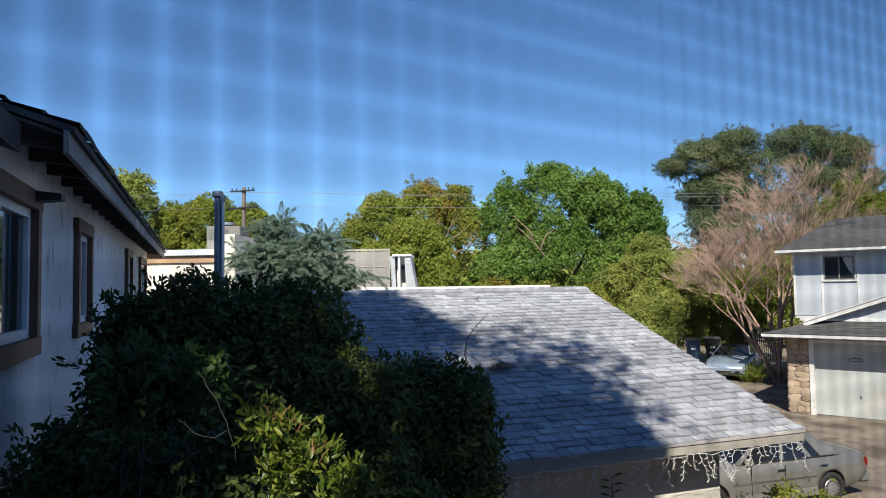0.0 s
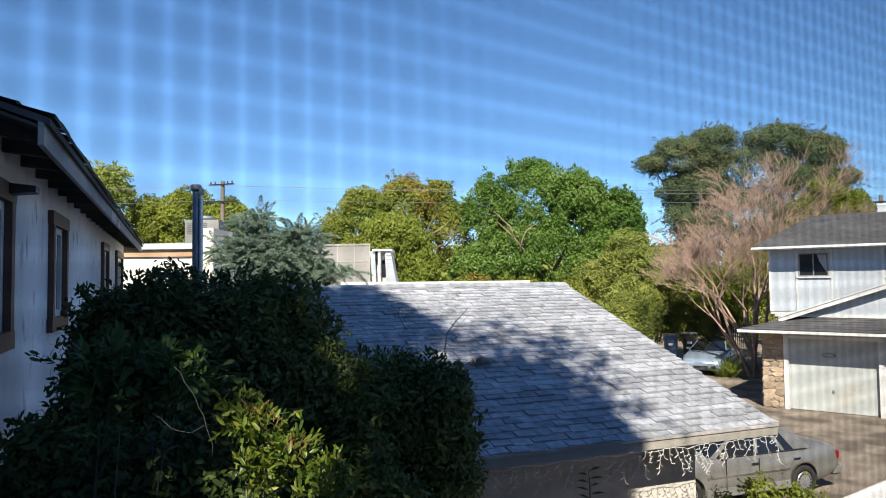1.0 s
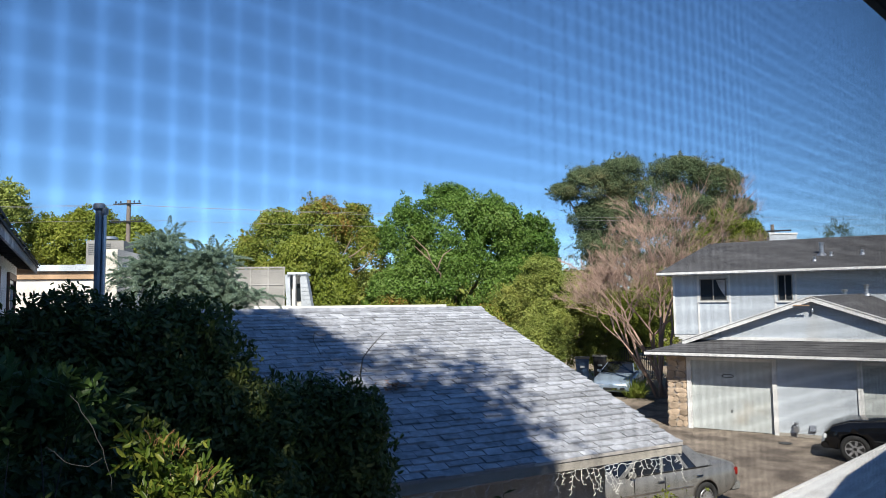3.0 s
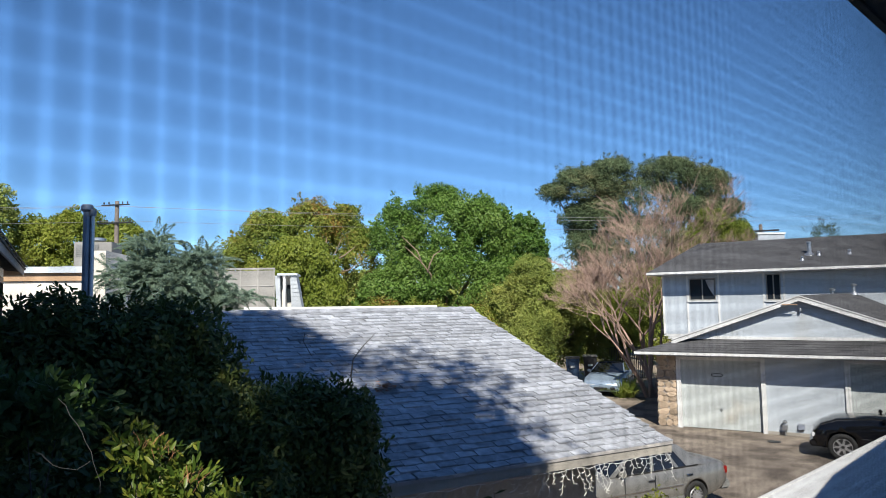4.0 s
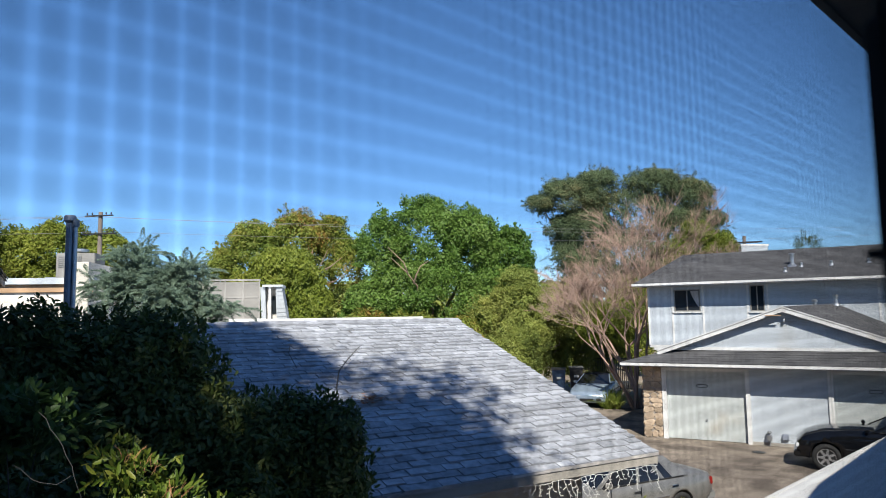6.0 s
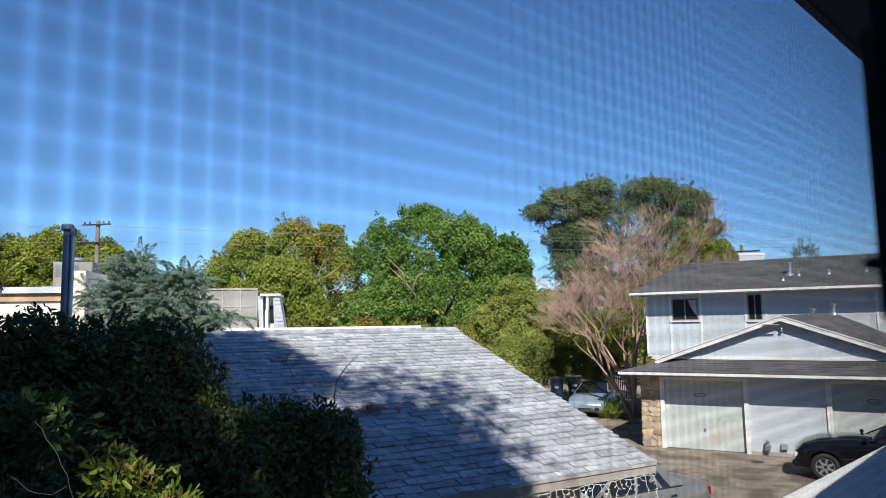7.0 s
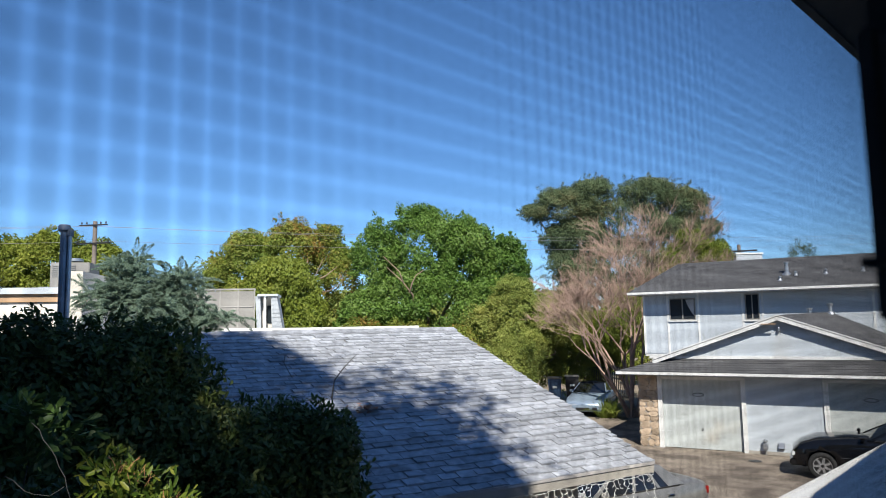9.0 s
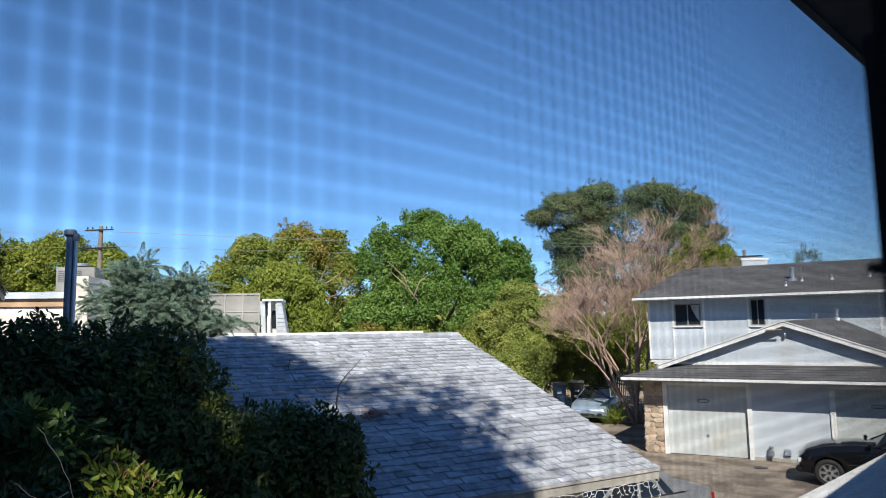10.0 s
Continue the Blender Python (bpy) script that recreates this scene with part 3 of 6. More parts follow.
# upper storey
UB, UL, UR = 3.5, -0.61, 12.0
WINS = [(0.43, 1.44, 4.40, 5.27), (3.24, 3.75, 4.37, 5.36)]
UZ0, UZ1 = 3.08, 5.5
xs = [UL, WINS[0][0], WINS[0][1], WINS[1][0], WINS[1][1], UR]
for i in (0, 2, 4):
    hpart("wall", box(xs[i], xs[i + 1], UB, UB + 0.16, UZ0, UZ1), PALE_SIDING, "pale blue painted upper wall")
for a0, a1, z0, z1 in WINS:
    hpart("wall", box(a0, a1, UB, UB + 0.16, UZ0, z0), PALE_SIDING)
    hpart("wall", box(a0, a1, UB, UB + 0.16, z1, UZ1), PALE_SIDING)
    bm = bmesh.new()
    for q in ((a0, a0 + 0.04, z0, z1), (a1 - 0.04, a1, z0, z1), (a0 + 0.04, a1 - 0.04, z0, z0 + 0.04), (a0 + 0.04, a1 - 0.04, z1 - 0.04, z1), ((a0 + a1) / 2 - 0.02, (a0 + a1) / 2 + 0.02, z0 + 0.04, z1 - 0.04)):
        add_box(bm, q[0], q[1], UB - 0.02, UB + 0.05, q[2], q[3])
    win = hpart("window", bm, PANEL_FRAME, "aluminium slider window with dark glass")
    for h0, h1 in ((a0 + 0.04, (a0 + a1) / 2 - 0.02), ((a0 + a1) / 2 + 0.02, a1 - 0.04)):
        part("pane", box(h0, h1, UB + 0.02, UB + 0.03, z0 + 0.04, z1 - 0.04), WINDOW_GLASS, win)
    part("sill", box(a0 - 0.06, a1 + 0.06, UB - 0.06, UB - 0.003, z0 - 0.06, z0 - 0.003), WHITE_PAINT, win)
    if a1 - a0 > 0.8:
        bm = prism([(a1 - 0.38, z1 - 0.06), (a1 - 0.062, z1 - 0.06), (a1 - 0.062, z0 + 0.16), (a1 - 0.16, z0 + 0.3), (a1 - 0.3, z1 - 0.3)], "y", UB + 0.004, UB + 0.016)
        part("curtain", bm, CURTAIN, win)
for a in (UL, WINS[0][0] - 0.1, 1.5, 3.12, 3.82, 7.4):
    hpart("batten", box(a, a + 0.07, UB - 0.025, UB - 0.002, UZ0, UZ1 - 0.1), WHITE_PAINT)
hpart("wall", box(UL, UL + 0.16, UB + 0.16, 10.4, UZ0, UZ1), PALE_SIDING)
hpart("wall", box(UR - 0.16, UR, UB + 0.16, 10.4, 0, UZ1), PALE_SIDING)
hpart("wall", box(UL, UR, 10.4, 10.56, 0, UZ1), PALE_SIDING)
hpart("floor_edge", box(UL, UR, UB + 0.02, 10.4, UZ0 - 0.1, UZ0), WHITE_PAINT)
RZ, RB = 6.92, 7.0
el, er, ef, eb = -1.02, 12.6, 2.78, 11.2
hpart("roof", slab([(el, ef, 5.52), (er, ef, 5.52), (er, RB, RZ), (0.2, RB, RZ)], 0.07), DARK_SHINGLE, "dark charcoal shingle roof with vents")
hpart("roof", slab([(el, eb, 5.52), (el, ef, 5.52), (0.2, RB, RZ)], 0.07), DARK_SHINGLE)
hpart("roof", slab([(er, eb, 5.52), (el, eb, 5.52), (0.2, RB, RZ), (er, RB, RZ)], 0.07), DARK_SHINGLE)
hpart("fascia", box(el - 0.03, er, ef - 0.035, ef, 5.445, 5.53), WHITE_PAINT)
hpart("fascia", box(el - 0.03, el, ef, eb, 5.445, 5.53), WHITE_PAINT)
hpart("soffit", box(el, er, ef, UB, 5.42, 5.44), WHITE_PAINT)


def roof_vent(a, k, h, r):
    """A sheet-metal roof pipe with a flashing cone and a cap, k of the way up the upper roof."""
    b, z = ef + (RB - ef) * k, 5.52 + (RZ - 5.52) * k
    v = thing("roof_vent", "galvanised metal vent pipe with flashing on the shingle roof", "vent", HOUSE @ pose(a, b, z - 0.05), "vents on the roof")
    part("flashing", lathe([(r * 4.2, -0.1), (r * 3.9, -0.03), (r * 1.8, 0.06), (r * 1.05, 0.12)], 18), GALV, v)
    part("pipe", lathe([(r, 0.1), (r, h)], 14), GALV, v)
    part("cap", lathe([(r * 1.45, h - 0.01), (r * 1.5, h + 0.03), (r * 0.5, h + 0.05)], 14), GALV, v)


for a, k, h, r in ((4.69, 0.43, 0.46, 0.075), (4.5, 0.22, 0.17, 0.04), (5.02, 0.36, 0.16, 0.04), (6.02, 0.37, 0.18, 0.042), (7.23, 0.4, 0.18, 0.042)):
    roof_vent(a, k, h, r)
for a, b, z in ((5.45, 2.5, 4.42), (6.1, 2.45, 4.57)):
    v = thing("roof_vent", "galvanised vent pipe on the garage gable roof", "vent", HOUSE @ pose(a, b, z - 0.03), "vents on the roof")
    part("flashing", lathe([(0.15, -0.04), (0.12, 0.05), (0.07, 0.08)], 14), GALV, v)
    part("pipe", lathe([(0.06, 0.04), (0.06, 0.3)], 12), GALV, v)
    part("cap", lathe([(0.1, 0.28), (0.11, 0.34), (0.03, 0.37)], 12), GALV, v)

# ---- low building with the grey shingle roof ----
SHED = pose(4.59, 9.75, 0, 0, 0, 21.6)
shed = thing("low_building", "low outbuilding with a grey asphalt shingle roof and beige fascia", "building", SHED)
SX, SRUN, SZ0, SZ1 = -6.3, 5.47, 2.40, 4.32
SSL = (SZ1 - SZ0) / SRUN
part("wall", box(SX + 0.4, -0.88, 0.62, 0.78, 0, 2.55), GREY_WALL, shed, "grey painted wall under the eave")
part("wall", prism([(0.78, 0), (7.2, 0), (7.2, 3.6), (SRUN, SZ1 - 0.12), (0.78, SZ0 + 0.78 * SSL - 0.12)], "x", -1.04, -0.88), GREY_WALL, shed)
part("wall", prism([(0.78, 0), (7.2, 0), (7.2, 3.6), (SRUN, SZ1 - 0.12), (0.78, SZ0 + 0.78 * SSL - 0.12)], "x", SX + 0.4, SX + 0.56), GREY_WALL, shed)
part("wall", box(SX + 0.56, -0.99, 7.04, 7.2, 0, 3.5), GREY_WALL, shed)
part("roof_deck", slab([(SX, 0.0, SZ0 - 0.03), (0, 0.0, SZ0 - 0.03), (0, SRUN, SZ1 - 0.03), (SX, SRUN, SZ1 - 0.03)], 0.05), RAFTER, shed)
part("roof_deck", slab([(0, 7.6, SZ1 - 0.75), (SX, 7.6, SZ1 - 0.75), (SX, SRUN, SZ1 - 0.03), (0, SRUN, SZ1 - 0.03)], 0.05), DARK_SHINGLE, shed)
part("fascia", box(SX, 0.0, -0.03, 0.005, SZ0 - 0.175, SZ0 - 0.05), BEIGE_TRIM, shed, "beige fascia board with peeling paint")
part("drip_edge", box(SX, 0.01, -0.045, -0.031, SZ0 - 0.06, SZ0 - 0.02), OLD_FASCIA, shed)
part("soffit", box(SX, 0.0, 0.006, 0.619, SZ0 - 0.165, SZ0 - 0.145), BEIGE_TRIM, shed)
bm = prism([(0.0, SZ0 - 0.03), (SRUN, SZ1 - 0.03), (SRUN, SZ1 - 0.2), (0.0, SZ0 - 0.2)], "x", 0.001, 0.03)
part("bargeboard", bm, BEIGE_TRIM, shed)

# ---- neighbouring house with the stucco wall and open eaves ----
STW = pose(-7.36, 16.01, 0, 0, 0, -68.65)     # x runs towards the camera's house, y out of the wall
stucco_house = thing("stucco_house", "white stucco house wing with dark rafters and brown window trim", "house", STW)
LW = [(0.87, 2.48), (4.6, 5.43), (9.68, 10.43), (12.3, 13.9)]
WZ0, WZ1 = 4.10, 4.95
edges_x = [0.0] + [q for w_ in LW for q in w_] + [18.2]
for i in range(0, len(edges_x), 2):
    part("wall", box(edges_x[i], edges_x[i + 1], -0.2, 0, 0, 5.35), STUCCO, stucco_house, "weathered white stucco" if i == 0 else "")
for a0, a1 in LW:
    part("wall", box(a0, a1, -0.2, 0, 0, WZ0), STUCCO, stucco_house)
    part("wall", box(a0, a1, -0.2, 0, WZ1, 5.35), STUCCO, stucco_house)
    bm = bmesh.new()
    for q in ((a0 - 0.1, a0, WZ0, WZ1), (a1, a1 + 0.1, WZ0, WZ1), (a0 - 0.14, a1 + 0.14, WZ1, WZ1 + 0.12), (a0 - 0.14, a1 + 0.14, WZ0 - 0.12, WZ0)):
        add_box(bm, q[0], q[1], 0.002, 0.05, q[2], q[3])
    win = part("window", bm, BROWN_WOOD, stucco_house, "vinyl window in dark brown wooden trim")
    bm = bmesh.new()
    am = (a0 + a1) / 2
    for q in ((a0, a0 + 0.06, WZ0, WZ1), (a1 - 0.06, a1, WZ0, WZ1), (a0 + 0.06, a1 - 0.06, WZ0, WZ0 + 0.06), (a0 + 0.06, a1 - 0.06, WZ1 - 0.06, WZ1), (am - 0.025, am + 0.025, WZ0 + 0.06, WZ1 - 0.06)):
        add_box(bm, q[0], q[1], -0.06, 0.0, q[2], q[3])
    part("frame", bm, VINYL, win, "white vinyl frame")
    for h0, h1 in ((a0 + 0.06, am - 0.025), (am + 0.025, a1 - 0.06)):
        part("pane", box(h0, h1, -0.04, -0.03, WZ0 + 0.06, WZ1 - 0.06), WINDOW_GLASS, win)
part("wall", box(-0.0, 0.2, -5.0, -0.2, 0, 5.35), STUCCO, stucco_house)
FO, FX0, FX1 = 0.36, -0.55, 13.2
part("fascia", box(FX0, FX1, FO - 0.03, FO, 5.18, 5.32), OLD_FASCIA, stucco_house, "grey fascia board with peeling paint")
part("fascia", box(FX0 - 0.03, FX0, -3.0, FO, 5.18, 5.32), TAN_BEAM, stucco_house)
part("roof", slab([(FX0 - 0.04, FO + 0.03, 5.335), (FX1, FO + 0.03, 5.335), (FX1, -4.5, 6.95), (FX0 - 0.04, -4.5, 6.95)][::-1], 0.04), DARK_SHINGLE, stucco_house, "dark layered shingles")
part("roof", slab([(FX1, 0.12, 5.33), (18.4, 0.12, 5.33), (18.4, -4.5, 6.95), (FX1, -4.5, 6.95)][::-1], 0.16), DARK_SHINGLE, stucco_house)
part("soffit", slab([(FX0, FO - 0.035, 5.30), (FX1, FO - 0.035, 5.30), (FX1, -0.2, 5.48), (FX0, -0.2, 5.48)][::-1], 0.02), RAFTER, stucco_house)
for i in range(23):
    a = FX0 + 0.3 + i * 0.6
    part("rafter", prism([(FO - 0.04, 5.24), (0.001, 5.27), (0.001, 5.4), (FO - 0.04, 5.28)], "x", a, a + 0.05), RAFTER, stucco_house)

# ---- the camera's own house: wall with the window, eave, dark room ----
OWN = pose(0, 0, 0, 0, 0, 36.0)      # x along the wall, y out of it
own = thing("own_house", "shaded house wall with an open window, eave and dark room", "house", OWN)
OZ0, OZ1, OX0, OX1 = 3.98, 4.90, -0.55, 0.176
Y0, Y1 = -0.12, 0.036
part("wall", box(-3.0, OX0, Y0, Y1, 0, 4.95), STUCCO, own)
part("wall", box(OX1, 17.0, Y0, Y1, 0, 4.95), STUCCO, own)
part("wall", box(OX0, OX1, Y0, Y1, 0, OZ0), STUCCO, own)
part("wall", box(OX0, OX1, Y0, Y1, OZ1, 4.95), STUCCO, own)
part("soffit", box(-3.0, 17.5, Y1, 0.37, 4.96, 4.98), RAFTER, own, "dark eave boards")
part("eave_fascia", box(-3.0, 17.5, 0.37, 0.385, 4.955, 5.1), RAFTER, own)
part("roof", slab([(-3.0, 0.4, 5.13), (17.5, 0.4, 5.13), (17.5, -4.0, 6.6), (-3.0, -4.0, 6.6)], 0.05), DARK_SHINGLE, own)
# unseen skewed overhang, added to throw the wider shade on the patio cover
part("roof", slab([(5.3, 0.402, 5.13), (7.3, 0.7, 5.13), (17.5, 1.25, 5.13), (17.5, 0.402, 5.13)], 0.05), DARK_SHINGLE, own)
part("room_wall", box(-3.0, 9.0, -4.2, -4.0, 2.7, 6.5), ROOM, own)
part("room_wall", box(-3.2, -3.0, -4.2, Y0, 2.7, 6.5), ROOM, own)
part("room_wall", box(3.0, 3.2, -4.0, Y0, 2.7, 4.95), ROOM, own)
part("room_floor", box(-3.0, 9.0, -4.0, Y0, 2.6, 2.7), ROOM, own)
part("room_ceiling", box(-3.0, 9.0, -4.0, Y0, 4.952, 5.05), ROOM, own)

# ---- insect screen in the window, a hand's width wide in view ----
screen = thing("window_screen", "grey fibreglass insect screen in a dark frame", "window screen", OWN @ pose(0, 0.03, 0))
PITCH, WIRE = 0.0015, 0.000096


def screen_mesh():
    V, Fc = [], []
    sx0, sx1, sz0, sz1 = OX0 + 0.012, OX1 - 0.012, OZ0 + 0.012, OZ1 - 0.012

    def bar(x0, x1, y, z0, z1, r, upright):
        b = len(V)
        if upright:
            V.extend([(x0 - r, y, z0), (x0, y - r, z0), (x0 + r, y, z0), (x0, y + r, z0), (x0 - r, y, z1), (x0, y - r, z1), (x0 + r, y, z1), (x0, y + r, z1)])
        else:
            V.extend([(x0, y, z0 - r), (x0, y - r, z0), (x0, y, z0 + r), (x0, y + r, z0), (x1, y, z0 - r), (x1, y - r, z0), (x1, y, z0 + r), (x1, y + r, z0)])
        for k in range(4):
            Fc.append((b + k, b + (k + 1) % 4, b + 4 + (k + 1) % 4, b + 4 + k))
    n = int((sx1 - sx0) / PITCH)
    for i in range(n):
        bar(sx0 + i * PITCH, 0, 0.0, sz0, sz1, WIRE * 1.12, True)
    n = int((sz1 - sz0) / (PITCH * 1.12))
    for i in range(n):
        bar(sx0, sx1, 0.0002, sz0 + i * PITCH * 1.12, 0, WIRE * 0.85, False)
    return np_mesh("mesh", V, Fc)


link_mesh("mesh", screen_mesh(), MESH_GREY, screen)["kind"] = "stuff"
for q in ((OX0, OX0 + 0.012, OZ0, OZ1), (OX1 - 0.012, OX1, OZ0, OZ1), (OX0 + 0.012, OX1 - 0.012, OZ0, OZ0 + 0.012), (OX0 + 0.012, OX1 - 0.012, OZ1 - 0.012, OZ1)):
    part("frame_bar", box(q[0], q[1], -0.005, 0.005, q[2], q[3]), DARK_FRAME, screen)

part("pull_tab", box(0.1176, 0.1351, -0.004, -0.001, 4.4073, 4.4089, 0.0004), DARK_FRAME, screen, "small dark plastic pull tab")

# added strip, stands in for the dark blurred screen frame at the right
part("tab_body", box(0.1262, 0.142, -0.004, -0.001, 4.399, 4.447, 0.0006), DARK_FRAME, screen, "added dark strip that darkens the right edge of the view")

# ---- white patio cover below the window ----
cover = thing("patio_cover", "white painted flat patio cover below the window", "patio cover", OWN)
part("deck", box(2.6, 16.0, 0.06, 3.15, 2.24, 2.30), WHITE_PAINT, cover)
part("edge_beam", box(2.6, 16.0, 3.15, 3.19, 2.14, 2.31), WHITE_PAINT, cover)
for a in (2.8, 6.0, 9.2, 12.5, 15.8):
    part("post", box(a - 0.05, a + 0.05, 3.0, 3.1, 0, 2.24), WHITE_PAINT, cover)

# ---- flat white-roofed buildings behind ----
flat = thing("flat_roof_building", "low flat building with a white coated roof and parapet", "building", pose(0, 0, 0))
part("wall", box(-5.6, 2.25, 18.6, 30, 0, 4.25), CREAM, flat)
part("parapet", box(-5.65, 2.3, 18.5, 18.75, 4.25, 4.38), WHITE_ROOF, flat)
part("roof", box(-5.6, 2.25, 18.76, 30, 4.25, 4.29), WHITE_ROOF, flat)
cream = thing("cream_building", "sunlit cream stucco building with tan timber band and white edge", "building", pose(0, 0, 0))
part("wall", box(-14, -6.2, 19.0, 27, 0, 5.13), CREAM, cream)
part("timber_band", box(-14.05, -6.15, 18.94, 18.998, 5.14, 5.34), TAN_BEAM, cream)
part("roof_edge", box(-14.1, -6.1, 18.85, 27, 5.342, 5.5), PALE_SIDING, cream, "pale grey metal roof edge")
part("wall", box(-6.75, -6.21, 18.8, 22, 0, 5.9), CREAM, cream)


# ---- trees and shrubs ----
# tall tree behind the house, never in view: its crown throws the dappled shade on the shrub and the grey roof
E_SHADE = [((-3.4, -3.0, 12.7), (4.3, 2.2, 3.7)), ((0.0, -3.0, 12.7), (1.5, 1.5, 3.2)), ((-3.4, -3.0, 9.0), (2.0, 1.8, 3.1)), ((-6.0, -3.0, 9.0), (2.2, 1.8, 3.0)), ((-3.6, -3.0, 17.2), (2.3, 1.6, 2.4)), ((-0.2, -3.0, 11.0), (0.6, 0.8, 0.5))]
E_THIN = [((-2.2, -3.0, 16.4), (3.2, 1.4, 2.0)), ((0.35, -3.0, 15.8), (1.5, 1.2, 2.2)), ((-5.0, -3.0, 16.6), (2.6, 1.6, 2.2))]
tree("tall dark green tree standing behind the house", (-4, -7.5, 0), E_SHADE + E_THIN, LEAF_CEDAR,
     joined(leaves(E_SHADE, 300, 0.75, 130, 0.32, 31), leaves(E_THIN, 70, 0.55, 45, 0.22, 32), sprays(E_THIN, 200, 0.9, 22, 0.18, 33, rise=0.2, spread=0.16, outer=0.95)), 31, 0.3)

E_MAPLE = [((5.0, 38, 8.3), (2.5, 2.6, 2.7)), ((2.4, 38, 7.9), (1.4, 1.8, 2.3)), ((7.4, 38, 8.2), (1.9, 2.2, 2.3)), ((9.4, 38.5, 7.1), (2.0, 2.2, 2.4)), ((4.8, 36.8, 5.2), (3.8, 1.8, 2.6)), ((2.0, 36.6, 4.4), (1.8, 1.6, 2.0)), ((8.6, 37.2, 5.0), (2.4, 1.6, 2.4))]
tree("tall maple with bright green summer leaves", (5.0, 39, 0), E_MAPLE, LEAF_GREEN, joined(leaves(E_MAPLE, 520, 0.46, 210, 0.155, 3, sharp=0.8), sprays(E_MAPLE, 520, 0.42, 30, 0.16, 3, aspect=0.55, rise=0.35, spread=0.16, outer=0.98)), 3, 0.28)
maple = bpy.context.scene.objects["tree.001"]
for pts in (((4.15, 35.9, 5.0), (4.1, 35.15, 5.9), (3.55, 35.05, 6.6), (2.75, 35.05, 7.35)), ((3.9, 35.0, 6.0), (4.05, 35.05, 6.5), (4.25, 35.05, 6.9), (4.7, 35.2, 7.2)), ((3.6, 35.05, 6.55), (3.4, 35.05, 7.1), (2.6, 35.2, 7.9))):
    tube("limb", pts, [0.05, 0.042, 0.03, 0.015][-len(pts):], PALE_BARK, maple, 6, "pale tan limb")
E_AUT = [((-3.4, 40.3, 6.2), (1.8, 1.4, 1.6)), ((-5.4, 40.3, 5.6), (1.4, 1.2, 1.6)), ((-2.2, 40.5, 8.4), (1.9, 2.2, 2.3)), ((-4.6, 40.5, 7.6), (2.0, 2.2, 2.4)), ((-0.2, 40.5, 8.6), (1.0, 1.6, 1.9)), ((-6.2, 40.5, 7.0), (1.0, 1.4, 1.7)), ((0.5, 40, 6.8), (1.2, 1.6, 2.2)), ((-4.0, 40, 4.5), (3.4, 1.6, 2.4))]
tree("broad tree with yellowing and rusty autumn leaves", (-3, 42, 0), E_AUT, LEAF_AUTUMN, joined(leaves(E_AUT, 380, 0.45, 190, 0.15, 5, sharp=0.8), sprays(E_AUT, 400, 0.45, 28, 0.15, 5, aspect=0.5, rise=0.35, spread=0.16, outer=0.98)), 5, 0.26)
autumn = bpy.context.scene.objects["tree.002"]
for pts in (((-1.3, 39.5, 5.6), (-0.95, 38.2, 6.9), (-0.45, 38.0, 8.0)), ((-1.0, 38.2, 6.8), (-0.3, 37.9, 7.1), (0.3, 38.0, 7.6)), ((-0.9, 38.4, 6.2), (-0.1, 38.0, 6.3), (0.6, 38.2, 6.8)), ((-1.1, 38.3, 6.4), (-1.3, 38.0, 7.3), (-1.25, 38.2, 8.1))):
    tube("limb", pts, [0.045, 0.035, 0.015], PALE_BARK, autumn, 6, "bare reddish limb")
E_YEL = [((-2.7, 37.0, 6.2), (2.3, 1.8, 1.9)), ((-1.3, 36.6, 4.2), (1.3, 1.4, 2.2)), ((-4.5, 37.0, 5.2), (1.4, 1.4, 1.8))]
tree("yellow green tree with drooping leaves behind the flat roof", (-1.5, 38, 0), E_YEL, LEAF_LIME, leaves(E_YEL, 260, 0.4, 180, 0.155, 6, droop=0.9, sharp=0.7), 6, 0.18)
E_MIX = [((1.4, 35.4, 3.6), (1.5, 1.2, 1.3)), ((3.8, 35.2, 3.4), (1.8, 1.2, 1.4)), ((6.2, 35.4, 3.2), (1.5, 1.2, 1.3)), ((2.6, 35.6, 2.4), (3.2, 1.2, 1.6)), ((6.0, 35.4, 2.2), (2.6, 1.2, 1.8))]
tree("mixed yellow and green undergrowth below the maple", (3.5, 36, 0), E_MIX, LEAF_AUTUMN, leaves(E_MIX, 240, 0.36, 150, 0.13, 8, sharp=0.75), 8, 0.1)
E_CED = [((17.4, 50, 13.0), (2.7, 2.4, 1.9)), ((15.2, 50, 12.6), (1.3, 1.4, 0.8)), ((19.6, 50, 13.9), (1.9, 2.4, 1.6)), ((24.2, 50, 14.1), (2.7, 2.4, 1.6)), ((26.9, 50, 13.2), (2.2, 2.4, 1.8)), ((22.0, 50, 11.8), (4.8, 2.4, 2.2)), ((18.4, 50, 10.4), (2.4, 2.2, 2.2)), ((26.4, 50, 10.9), (2.9, 2.2, 2.0)), ((28.9, 50, 11.4), (1.2, 1.4, 1.0)), ((21.5, 50, 9.0), (4.2, 2.0, 2.0)), ((19.0, 50, 7.4), (2.6, 2.0, 2.0)), ((24.0, 50, 7.0), (3.0, 2.0, 2.0)), ((16.9, 50, 10.6), (1.5, 1.6, 1.4)), ((17.4, 50, 8.4), (1.8, 1.8, 1.9)), ((27.3, 50, 9.0), (2.2, 2.0, 1.8))]
